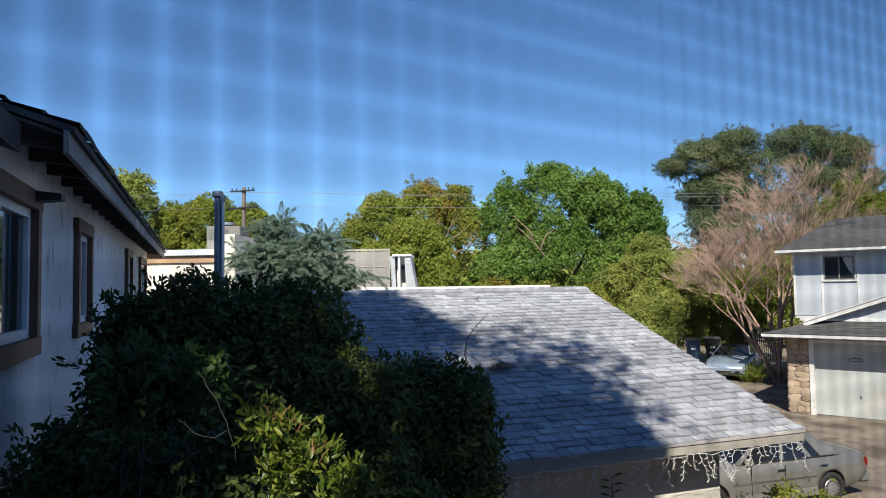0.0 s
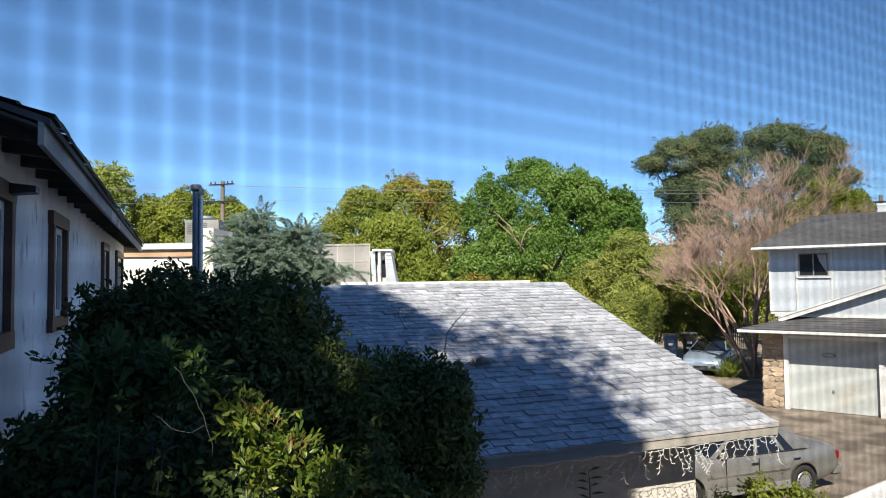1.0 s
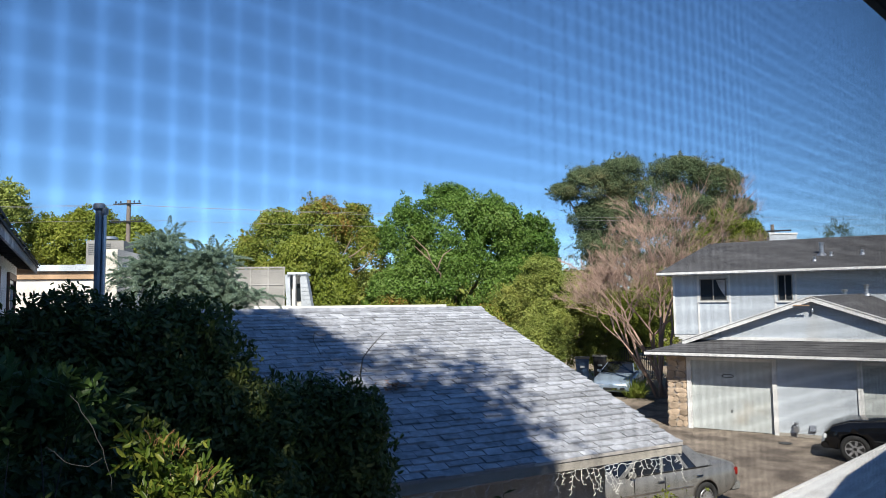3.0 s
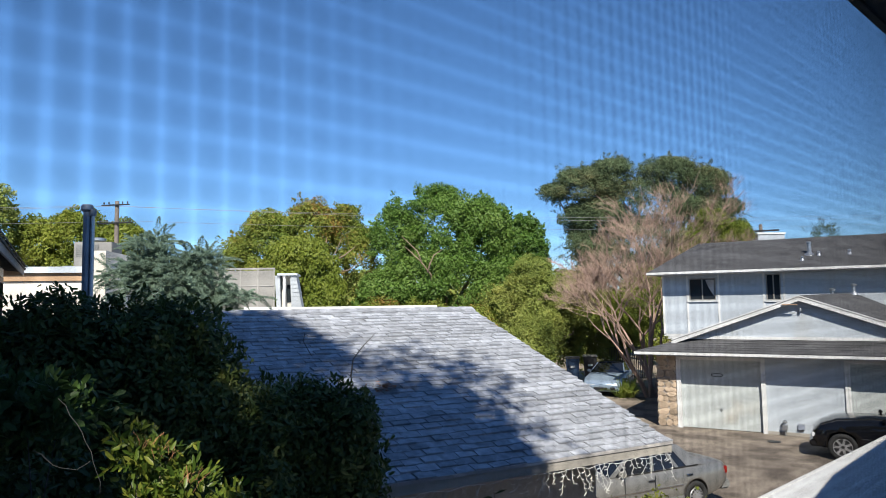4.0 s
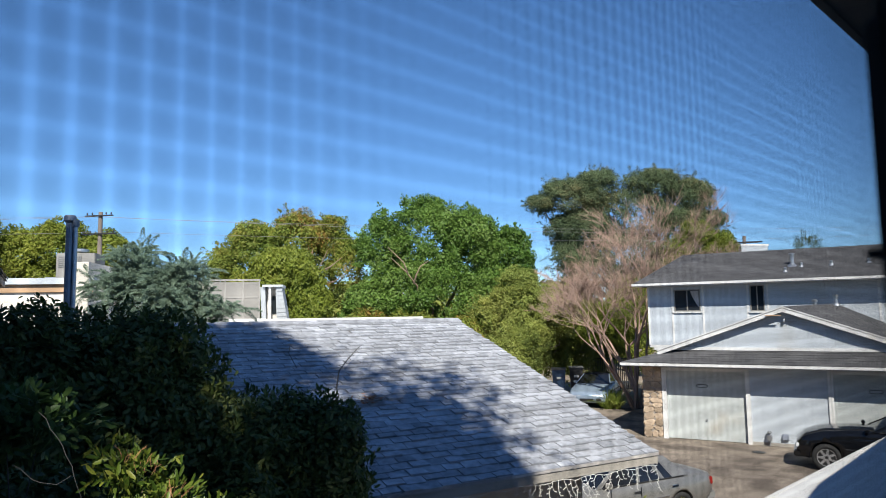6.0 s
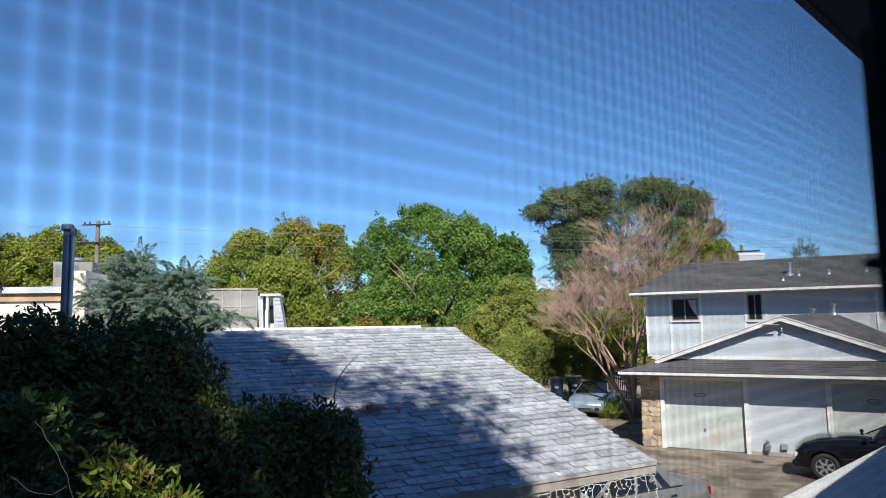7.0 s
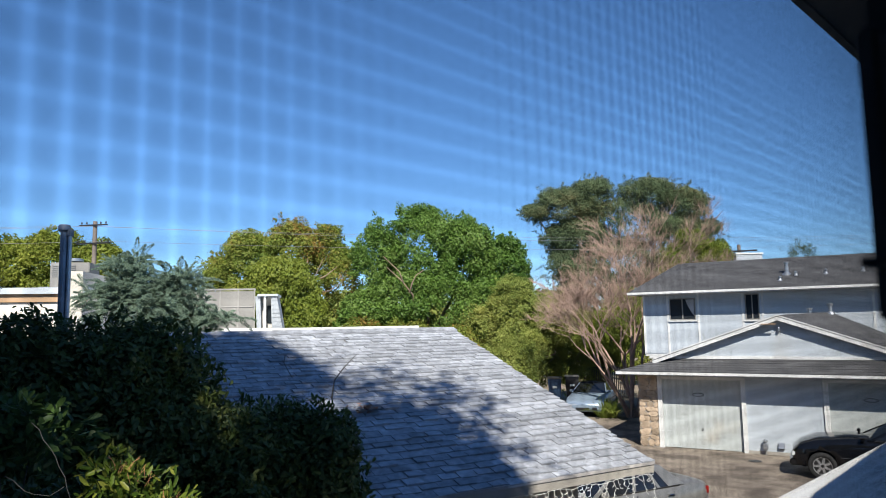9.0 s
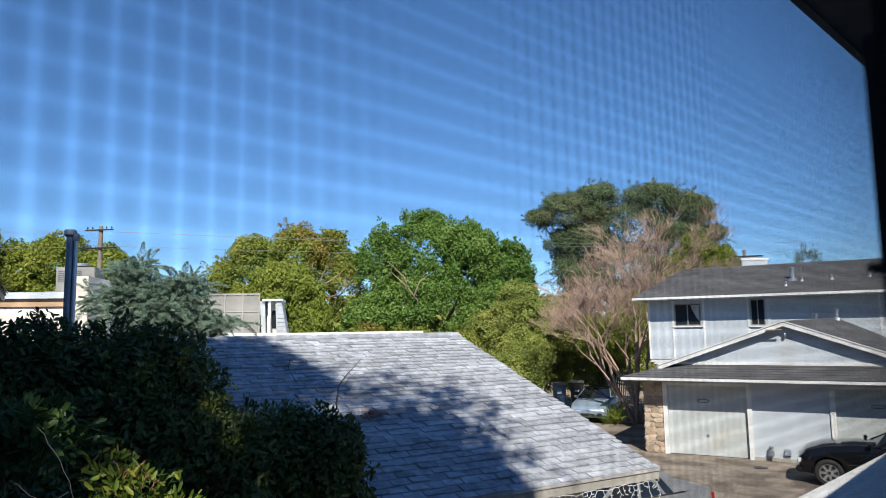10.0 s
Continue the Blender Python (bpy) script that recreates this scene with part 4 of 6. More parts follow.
tree("dark spreading cedar with layered boughs", (22, 51, 0), E_CED, LEAF_CEDAR, joined(leaves(E_CED, 760, 0.66, 230, 0.17, 7, aspect=0.36, flat=0.3, sharp=0.6), sprays(E_CED, 1300, 0.55, 30, 0.17, 7, aspect=0.25, rise=0.2, spread=0.13, outer=0.96)), 7, 0.3)
E_HED = [((9.4, 35.4, 4.9), (1.5, 1.4, 2.1)), ((7.6, 36.2, 3.8), (1.6, 1.4, 1.8)), ((11.3, 35.8, 4.3), (1.5, 1.3, 1.8)), ((9.1, 34.4, 2.4), (1.5, 1.2, 2.2)), ((12.6, 37.6, 2.7), (1.9, 0.9, 2.5)), ((8.3, 33.8, 1.7), (1.8, 1.0, 1.9)), ((10.2, 35.3, 2.4), (0.9, 1.0, 2.2)), ((12.2, 36.6, 3.9), (1.6, 1.1, 1.9)), ((11.6, 37.8, 2.2), (2.0, 0.8, 2.2))]
tree("olive green hedge trees behind the parked cars", (10, 37, 0), E_HED, LEAF_OLIVE, joined(leaves(E_HED, 700, 0.33, 130, 0.115, 9, sharp=0.8), sprays(E_HED, 500, 0.5, 22, 0.11, 9, aspect=0.45, rise=0.5, spread=0.1, outer=0.98)), 9, 0.13)
E_GOLD = [((14.2, 38.7, 2.0), (2.2, 0.7, 2.0)), ((16.4, 38.9, 1.8), (2.0, 0.8, 1.9)), ((12.8, 38.6, 1.6), (1.5, 0.6, 1.6)), ((13.6, 38.5, 4.0), (1.7, 1.1, 1.6)), ((15.2, 38.5, 3.2), (1.7, 1.1, 2.0)), ((12.4, 38.7, 3.4), (1.3, 1.0, 1.6)), ((17.0, 39.0, 4.2), (1.6, 1.0, 2.4)), ((15.2, 36.3, 3.3), (1.7, 1.0, 1.3)), ((13.6, 36.6, 3.2), (1.0, 0.9, 1.1))]
tree("golden green shrub tree behind the bare tree", (14, 39.4, 0), E_GOLD, LEAF_LIME, leaves(E_GOLD, 560, 0.34, 150, 0.13, 10, sharp=0.75), 10, 0.1)
E_SM = [((21.6, 39, 8.7), (1.3, 1.1, 1.3)), ((22.8, 38.6, 8.0), (1.1, 1.1, 1.3)), ((20.6, 39.4, 7.8), (1.0, 1.1, 1.3))]
tree("small bright green tree behind the upper roof", (22.4, 39.4, 0), E_SM, LEAF_LIME, leaves(E_SM, 130, 0.36, 150, 0.13, 11, sharp=0.75), 11, 0.13)
E_DRY = [((32.7, 44.2, 8.8), (1.1, 0.9, 0.7))]
tree("thin brownish tree top beyond the house", (32.7, 44.4, 0), E_DRY, LEAF_CEDAR, sprays(E_DRY, 120, 0.6, 14, 0.13, 12, rise=0.6), 12, 0.1)
E_FL = [((-22.4, 40, 9.9), (2.6, 2.4, 2.6)), ((-19.4, 40, 9.2), (1.9, 2, 2.3)), ((-26, 40, 8), (2.6, 2.4, 2.6)), ((-21, 38.8, 6.6), (3.4, 2, 2.4))]
tree("round green trees along the far street", (-22, 41, 0), E_FL, LEAF_OLIVE, joined(leaves(E_FL, 330, 0.5, 160, 0.17, 13, sharp=0.8), sprays(E_FL, 300, 0.45, 18, 0.22, 13, aspect=0.5, rise=0.35, spread=0.16, outer=0.98)), 13, 0.28)
E_FL2 = [((-15.4, 42, 8.3), (1.9, 2, 2.0)), ((-12.9, 42, 7.6), (1.7, 2, 2.0)), ((-17.6, 42, 7.8), (1.4, 2, 2.0)), ((-15.0, 42, 6.4), (3.4, 1.6, 1.6))]
tree("yellow green tree beyond the flat roofs", (-15, 43, 0), E_FL2, LEAF_LIME, leaves(E_FL2, 260, 0.45, 160, 0.17, 15, sharp=0.75), 15, 0.2)
E_JUN = [((-4.1, 15.5, 5.7), (0.3, 0.5, 0.4)), ((-3.15, 15.4, 5.4), (0.45, 0.6, 0.3)), ((-4.0, 15.5, 5.2), (0.8, 0.8, 0.45)), ((-3.5, 15.4, 4.9), (0.75, 0.8, 0.6)), ((-4.5, 15.5, 4.9), (0.45, 0.7, 0.5)), ((-2.8, 15.2, 4.6), (0.5, 0.4, 0.24)), ((-2.35, 15.1, 4.62), (0.35, 0.2, 0.08)), ((-3.6, 15.3, 4.2), (1.1, 0.9, 0.6))]
E_PLUME = E_JUN + [((-4.35, 15.4, 5.7), (0.3, 0.4, 0.2)), ((-4.9, 15.4, 5.1), (0.25, 0.4, 0.2)), ((-2.3, 15.1, 4.58), (0.3, 0.3, 0.08)), ((-1.98, 15.1, 4.6), (0.22, 0.15, 0.05)), ((-3.0, 15.4, 5.35), (0.32, 0.5, 0.28)), ((-2.8, 15.3, 4.9), (0.32, 0.5, 0.28)), ((-2.7, 15.2, 4.3), (0.5, 0.5, 0.28)), ((-3.3, 15.1, 4.35), (0.6, 0.5, 0.3))]
tree("blue green juniper with feathery sprays beside the roof", (-3.9, 15.8, 0), E_JUN, LEAF_SPRUCE, joined(plumes(E_PLUME, 760, 0.44, 17), plumes(E_PLUME, 700, 0.26, 18, 12, 6), leaves([(c, tuple(q * 0.7 for q in r)) for c, r in E_JUN], 240, 0.16, 90, 0.05, 17, aspect=0.25)), 17, 0.1)
E_BUSH = [((-0.58, 5.0, 3.33), (0.3, 0.5, 0.6)), ((-1.95, 4.3, 3.76), (0.42, 0.5, 0.7)), ((-1.62, 4.4, 3.8), (0.35, 0.5, 0.66)), ((-1.28, 4.6, 3.82), (0.36, 0.5, 0.68)), ((-0.95, 4.8, 3.6), (0.28, 0.5, 0.6)), ((-0.72, 4.95, 3.42), (0.24, 0.5, 0.52)), ((-1.65, 4.4, 3.58), (0.7, 0.7, 0.95)), ((-0.3, 5.2, 3.2), (0.46, 0.5, 0.68)), ((-0.02, 5.2, 3.15), (0.25, 0.45, 0.7)), ((-1.1, 4.7, 3.58), (0.5, 0.6, 0.92)), ((-0.36, 5.3, 3.08), (0.66, 0.6, 0.8)), ((-0.08, 5.2, 2.75), (0.29, 0.5, 0.72)), ((-1.85, 3.5, 3.2), (0.5, 0.5, 0.62)), ((-0.9, 4.6, 2.4), (1.1, 0.9, 1.2)), ((-1.3, 3.2, 3.1), (0.6, 0.5, 0.75)), ((-1.5, 3.6, 2.2), (1.0, 0.8, 1.0))]
tree("large dark green shrub with glossy leaves in the shade", (-1.0, 4.8, 0), E_BUSH, LEAF_BUSH, joined(ovals(leaves(E_BUSH, 1450, 0.16, 100, 0.047, 19, aspect=0.46, sharp=0.6)), ovals(sprays(E_BUSH, 2600, 0.12, 20, 0.044, 19, aspect=0.4, rise=0.6, spread=0.03, outer=0.95))), 19, 0.05, "shrub", "shrub")
E_LIT = [((-0.8, 2.8, 3.89), (0.055, 0.09, 0.05)), ((-0.7, 2.76, 3.82), (0.07, 0.1, 0.06)), ((-0.6, 2.74, 3.73), (0.07, 0.1, 0.06)), ((-0.72, 2.74, 3.66), (0.09, 0.1, 0.08)), ((-0.47, 2.72, 3.62), (0.09, 0.1, 0.07))]
lit = tree("yellow green shrub tips in a patch of sun", (-0.6, 2.9, 0), E_LIT, LEAF_YELLOW, joined(ovals(leaves(E_LIT, 44, 0.06, 16, 0.042, 23, aspect=0.4, sharp=1.0)), ovals(sprays(E_LIT, 95, 0.08, 9, 0.04, 23, aspect=0.32, rise=0.8, spread=0.02, outer=0.98))), 23, 0.02, "shrub", "shrub")
rng = random.Random(61)
for cx, cy, cz, n in ((-0.73, 2.68, 3.94, 9), (-0.67, 2.68, 3.9, 8), (-0.57, 2.66, 3.81, 16), (-0.42, 2.66, 3.7, 7)):
    V, Fc = [], []
    for i in range(n):
        p = Vector((cx + rng.gauss(0, 0.018), cy + rng.gauss(0, 0.02), cz - 0.035 + rng.gauss(0, 0.01)))
        d = Vector((rng.gauss(0.25, 0.5), rng.gauss(-0.1, 0.4), 1)).normalized() * rng.uniform(0.03, 0.06)
        tube_into(V, Fc, [p, p + d * 0.6, p + d + Vector((rng.uniform(-0.006, 0.012), 0, -0.004))], [0.0007, 0.0006, 0.001], 4)
    link_mesh("seed_stalk", np_mesh("seed_stalk", V, Fc), SEED, lit, "rusty dry seed stalk")
E_NEAR = [((-1.34, 2.75, 4.03), (0.13, 0.12, 0.09)), ((-1.16, 2.72, 4.05), (0.1, 0.1, 0.09)), ((-1.24, 2.7, 3.97), (0.13, 0.12, 0.07)), ((-1.05, 2.75, 4.03), (0.07, 0.1, 0.06))]
tree("mid green shrub with broad oval leaves in the shade", (-1.1, 2.95, 0), E_NEAR, LEAF_BROAD, joined(ovals(leaves(E_NEAR, 60, 0.07, 18, 0.048, 29, aspect=0.5, sharp=0.9)), ovals(sprays(E_NEAR, 90, 0.1, 10, 0.05, 29, aspect=0.42, rise=0.5, spread=0.03, outer=0.95))), 29, 0.02, "shrub", "shrub", RAFTER)
E_ROSE = [((4.9, 10.95, 1.0), (0.36, 0.3, 0.36)), ((5.4, 10.8, 0.85), (0.36, 0.3, 0.34)), ((4.35, 11.1, 0.8), (0.26, 0.25, 0.28))]
tree("thin leafy rose bush in front of the silver car", (5, 11, 0), E_ROSE, LEAF_LIME, joined(leaves(E_ROSE, 46, 0.12, 28, 0.06, 25, aspect=0.6), sprays(E_ROSE, 40, 0.3, 14, 0.06, 25, aspect=0.55, rise=0.8, spread=0.05)), 25, 0.015, "rose_bush", "shrub")


def grow(V, Fc, p, d, length, r, depth, rng):
    """A bare branch that forks again and again."""
    n = 3
    pts, rad = [p], [r]
    q = p.copy()
    for i in range(n):
        d = (d + Vector((rng.uniform(-1, 1), rng.uniform(-1, 1), rng.uniform(-0.6, 0.9))) * 0.17).normalized()
        q = q + d * (length / n)
        pts.append(q)
        rad.append(r * (1 - 0.35 * (i + 1) / n))
    tube_into(V, Fc, pts, rad, 5 if depth > 3 else 3)
    if depth == 0:
        return
    for k in range(rng.choice((2, 3, 3)) if depth > 2 else (4 if depth == 2 else 7)):
        at = pts[rng.choice((2, 3, 3))]
        nd = (d + Vector((rng.uniform(-1, 1), rng.uniform(-1, 1), rng.uniform(-0.45, 0.75))) * 0.78).normalized()
        grow(V, Fc, at, nd, length * rng.uniform(0.55, 0.85), max(r * 0.6, 0.0062), depth - 1, rng)


# dense belt of far trees that closes the view at ground level
E_FAR = [((-34 + i * 6.0, 58 + 3 * math.sin(i * 1.7), 3.4 + 0.8 * math.sin(i * 2.3)), (4.2, 2.5, 3.6)) for i in range(17)]
far = link_mesh("far_woods", leaf_mesh("far_woods", *leaves(E_FAR, 700, 1.0, 110, 0.42, 27, sharp=0.75)), LEAF_OLIVE)
tagged(far, "belt of olive green trees far behind the gardens", "woods", kind="stuff")

bare = thing("bare_tree", "leafless tree with several leaning stems and pinkish twigs", "tree")
rng = random.Random(4)
for i, (dx, dy, dz, ln) in enumerate(((-0.34, 0.1, 1, 2.8), (0.04, -0.1, 1, 2.9), (0.26, 0.2, 1, 2.8), (-0.5, 0.0, 0.95, 2.6), (-0.14, 0.3, 1, 3.0), (0.14, 0.0, 1, 2.9), (-0.24, -0.2, 1, 2.9))):
    V, Fc = [], []
    grow(V, Fc, Vector((13.65 + 0.09 * i - 0.2, 30.7 + 0.05 * i, -0.05)), Vector((dx, dy, dz)).normalized(), ln, 0.085, 6, rng)
    link_mesh("stem", np_mesh("stem", V, Fc), TWIG, bare)

rng = random.Random(91)
for (cx, cy, cz), (ax_, ay_, az_), n in (((14.1, 30.9, 6.8), (3.0, 2.0, 2.0), 620), ((10.8, 30.7, 5.5), (1.6, 1.0, 0.7), 60), ((16.8, 30.8, 6.3), (1.3, 1.1, 1.3), 200)):
    V, Fc = [], []
    for i in range(n):
        u = Vector((rng.gauss(0, 1), rng.gauss(0, 1), rng.gauss(0, 1))).normalized() * rng.random() ** 0.45
        p = Vector((cx + u.x * ax_, cy + u.y * ay_, cz + u.z * az_))
        d = (p - Vector((13.7, 30.9, 2.0))).normalized() + Vector((rng.gauss(0, 0.65), rng.gauss(0, 0.6), rng.gauss(0.0, 0.5)))
        d.normalize()
        L = rng.uniform(0.4, 0.9)
        q = p + d * L * 0.5 + Vector((rng.uniform(-0.05, 0.05), rng.uniform(-0.05, 0.05), 0.03))
        tube_into(V, Fc, [p, q, p + d * L], [0.0075, 0.006, 0.004], 3)
        for k in range(3):
            e = (d + Vector((rng.gauss(0, 0.55), rng.gauss(0, 0.55), rng.gauss(0.1, 0.5)))).normalized() * rng.uniform(0.2, 0.45)
            b = p.lerp(q, rng.uniform(0.3, 1.0))
            tube_into(V, Fc, [b, b + e], [0.0055, 0.004], 3)
    link_mesh("twig_crown", np_mesh("twig_crown", V, Fc), TWIG, bare, "fine pinkish twig crown")


def strap_plant(x, y, z, n, h, seed, label):
    rng = random.Random(seed)
    V, Fc = [], []
    for i in range(n):
        a, lean, L = rng.uniform(0, 6.28), rng.uniform(0.3, 1.3), h * rng.uniform(0.7, 1.2)
        o = Vector((rng.uniform(-0.35, 0.35), rng.uniform(-0.3, 0.3), 0))
        dr, sd = Vector((math.cos(a), math.sin(a), 0)), Vector((-math.sin(a), math.cos(a), 0)) * 0.035
        b = len(V)
        for k in range(4):
            t = k / 3
            c = o + dr * (lean * L * t) + Vector((0, 0, L * (t - 0.55 * lean * t * t)))
            w_ = sd * (1 - t * 0.85)
            V.extend([c - w_, c + w_])
        for k in range(3):
            Fc.append((b + 2 * k, b + 2 * k + 1, b + 2 * k + 3, b + 2 * k + 2))
    t = thing("strap_leaf_plant", label, "plant", pose(x, y, z))
    link_mesh("leaf_clump", np_mesh("leaf_clump", V, Fc), LEAF_STRAP, t)


strap_plant(12.6, 31.2, -0.02, 260, 1.15, 2, "clump of yellow green strap leaves by the driveway")

vine = thing("climbing_shoot", "dark thin shoot with pointed leaves before the grey wall", "plant")
pts = [(1.72 + 0.03 * math.sin(i * 0.9), 8.55, 0.0 + i * 0.21) for i in range(11)]
tube("stem", pts, [0.012] * 10 + [0.004], BARK, vine, 5)
V, Fc = [], []
rng = random.Random(8)
for i in range(26):
    z = 0.9 + i * 0.047
    s = 1 if i % 2 else -1
    p = Vector((1.72 + 0.03 * math.sin(z / 0.21 * 0.9), 8.55, z))
    ax = Vector((s, rng.uniform(-0.5, 0.5), 0.35)).normalized()
    sd = Vector((0, 0.7, 0.5)).normalized()
    L = rng.uniform(0.13, 0.19)
    b = len(V)
    V.extend([p, p + ax * L * 0.5 + sd * 0.02, p + ax * L - Vector((0, 0, 0.02)), p + ax * L * 0.5 - sd * 0.02])
    Fc.append((b, b + 1, b + 2, b + 3))
link_mesh("leaf_row", np_mesh("leaf_row", V, Fc), LEAF_BUSH, vine)


# ---- cars ----
def curve_at(table, x):
    """Smooth value from (x, value) pairs."""
    xs_ = [p[0] for p in table]
    return float(np.interp(x, xs_, [p[1] for p in table]))


def car_shell(top, bottom, half, xs_, shoulder=0.82):
    """The lower body: lofted sections with tumblehome, a shoulder and a slight crown."""
    bm = bmesh.new()
    rings = []
    for x in xs_:
        zt, zb, w_ = curve_at(top, x), curve_at(bottom, x), curve_at(half, x)
        h = zt - zb
        prof = [(0.0, zb), (w_ * 0.9, zb), (w_ * 0.985, zb + h * 0.12), (w_, zb + h * 0.42), (w_ * 0.99, zb + h * 0.66), (w_ * 0.955, zb + h * 0.9), (w_ * 0.88, zt - 0.005), (w_ * 0.5, zt + 0.018), (0.0, zt + 0.025)]
        ring = [bm.verts.new((x, y, z)) for y, z in prof] + [bm.verts.new((x, -y, z)) for y, z in prof[-2:0:-1]]
        rings.append(ring)
    for a, b in zip(rings, rings[1:]):
        for k in range(len(a)):
            bm.faces.new((a[k], a[(k + 1) % len(a)], b[(k + 1) % len(b)], b[k]))
    bm.faces.new(rings[0])
    bm.faces.new(rings[-1][::-1])
    return bm


def cabin_points(base, roof, wb, wt, zb, zr):
    """Corner points of the cabin's left side: foot rear, foot front, roof front, roof rear."""
    return [Vector((base[0], wb, zb)), Vector((base[1], wb, zb)), Vector((roof[1], wt, zr)), Vector((roof[0], wt, zr))]


def cut_wells(body, wells, r, width):
    """Cuts the wheel wells out of a body and leaves a plain mesh."""
    cutters = []
    for x, y in wells:
        bm = lathe([(r, -0.16), (r, 0.3)], 24, "y")
        for v in bm.verts:
            v.co = Vector((v.co.x + x, (v.co.y + abs(y) - 0.1) * (1 if y > 0 else -1), v.co.z + r * 0.9))
        bmesh.ops.recalc_face_normals(bm, faces=bm.faces)
        me = bpy.data.meshes.new("cutter")
        bm.to_mesh(me)
        bm.free()
        c = new("cutter", me)
        c.parent = body.parent
        cutters.append(c)
        md = body.modifiers.new("well", 'BOOLEAN')
        md.object, md.operation, md.solver = c, 'DIFFERENCE', 'EXACT'
    bpy.context.view_layer.update()
    dg = bpy.context.evaluated_depsgraph_get()
    me = bpy.data.meshes.new_from_object(body.evaluated_get(dg))
    body.modifiers.clear()
    body.data = me
    for c in cutters:
        bpy.data.objects.remove(c)


def wheel_parts(car, x, y, r, width, spokes):
    """Tyre and rim with holes or spokes, turned about the axle."""
    s = 1 if y > 0 else -1
    w = new("wheel")
    w.parent = car
    w.location = (x, y, r)
    tagged(w, "wheel with grey alloy rim")
    part("tyre", lathe([(r * 0.66, -width / 2), (r * 0.93, -width / 2), (r, -width * 0.36), (r, width * 0.36), (r * 0.93, width / 2), (r * 0.66, width / 2), (r * 0.66, -width / 2)], 28, "y", False), TYRE, w, "", True)
    f = s * width / 2
    part("rim", lathe([(r * 0.66, -f * 0.6), (r * 0.66, f * 0.5), (r * 0.3, f * 0.55)], 28, "y"), BLACK_PLASTIC if spokes < 9 else ALLOY, w)
    if spokes >= 9:      # a flat disc with a ring of round holes
        part("cap", lathe([(r * 0.62, f * 0.86 - s * 0.01), (r * 0.58, f * 0.9), (r * 0.2, f * 0.96), (r * 0.16, f * 1.02)], 24, "y"), ALLOY, w)
        for k in range(spokes):
            a = 2 * math.pi * k / spokes
            bm = bmesh.new()
            add_box(bm, r * 0.48 * math.cos(a) - 0.016, r * 0.48 * math.cos(a) + 0.016, min(f * 0.9, f * 0.9 + s * 0.012), max(f * 0.9, f * 0.9 + s * 0.012), r * 0.48 * math.sin(a) - 0.016, r * 0.48 * math.sin(a) + 0.016)
            part("rim_hole", bm, BLACK_PLASTIC, w)
    else:
        for k in range(spokes):
            a = 2 * math.pi * k / spokes
            ca, sa = math.cos(a), math.sin(a)
            bm = bmesh.new()
            q = [bm.verts.new((ca * rr - sa * o, yy, sa * rr + ca * o)) for rr, o, yy in ((r * 0.12, 0.035, f * 0.95), (r * 0.66, 0.025, f * 0.9), (r * 0.66, -0.025, f * 0.9), (r * 0.12, -0.035, f * 0.95))]
            p = [bm.verts.new((v.co.x, v.co.y - s * 0.03, v.co.z)) for v in q]
            bm.faces.new(q)
            for i in range(4):
                bm.faces.new((q[i], q[(i + 1) % 4], p[(i + 1) % 4], p[i]))
            part("spoke", bm, ALLOY, w)
        part("cap", lathe([(r * 0.67, f * 0.86), (r * 0.67, f * 0.96), (r * 0.61, f * 0.93), (r * 0.61, f * 0.8)], 28, "y", False), ALLOY, w)


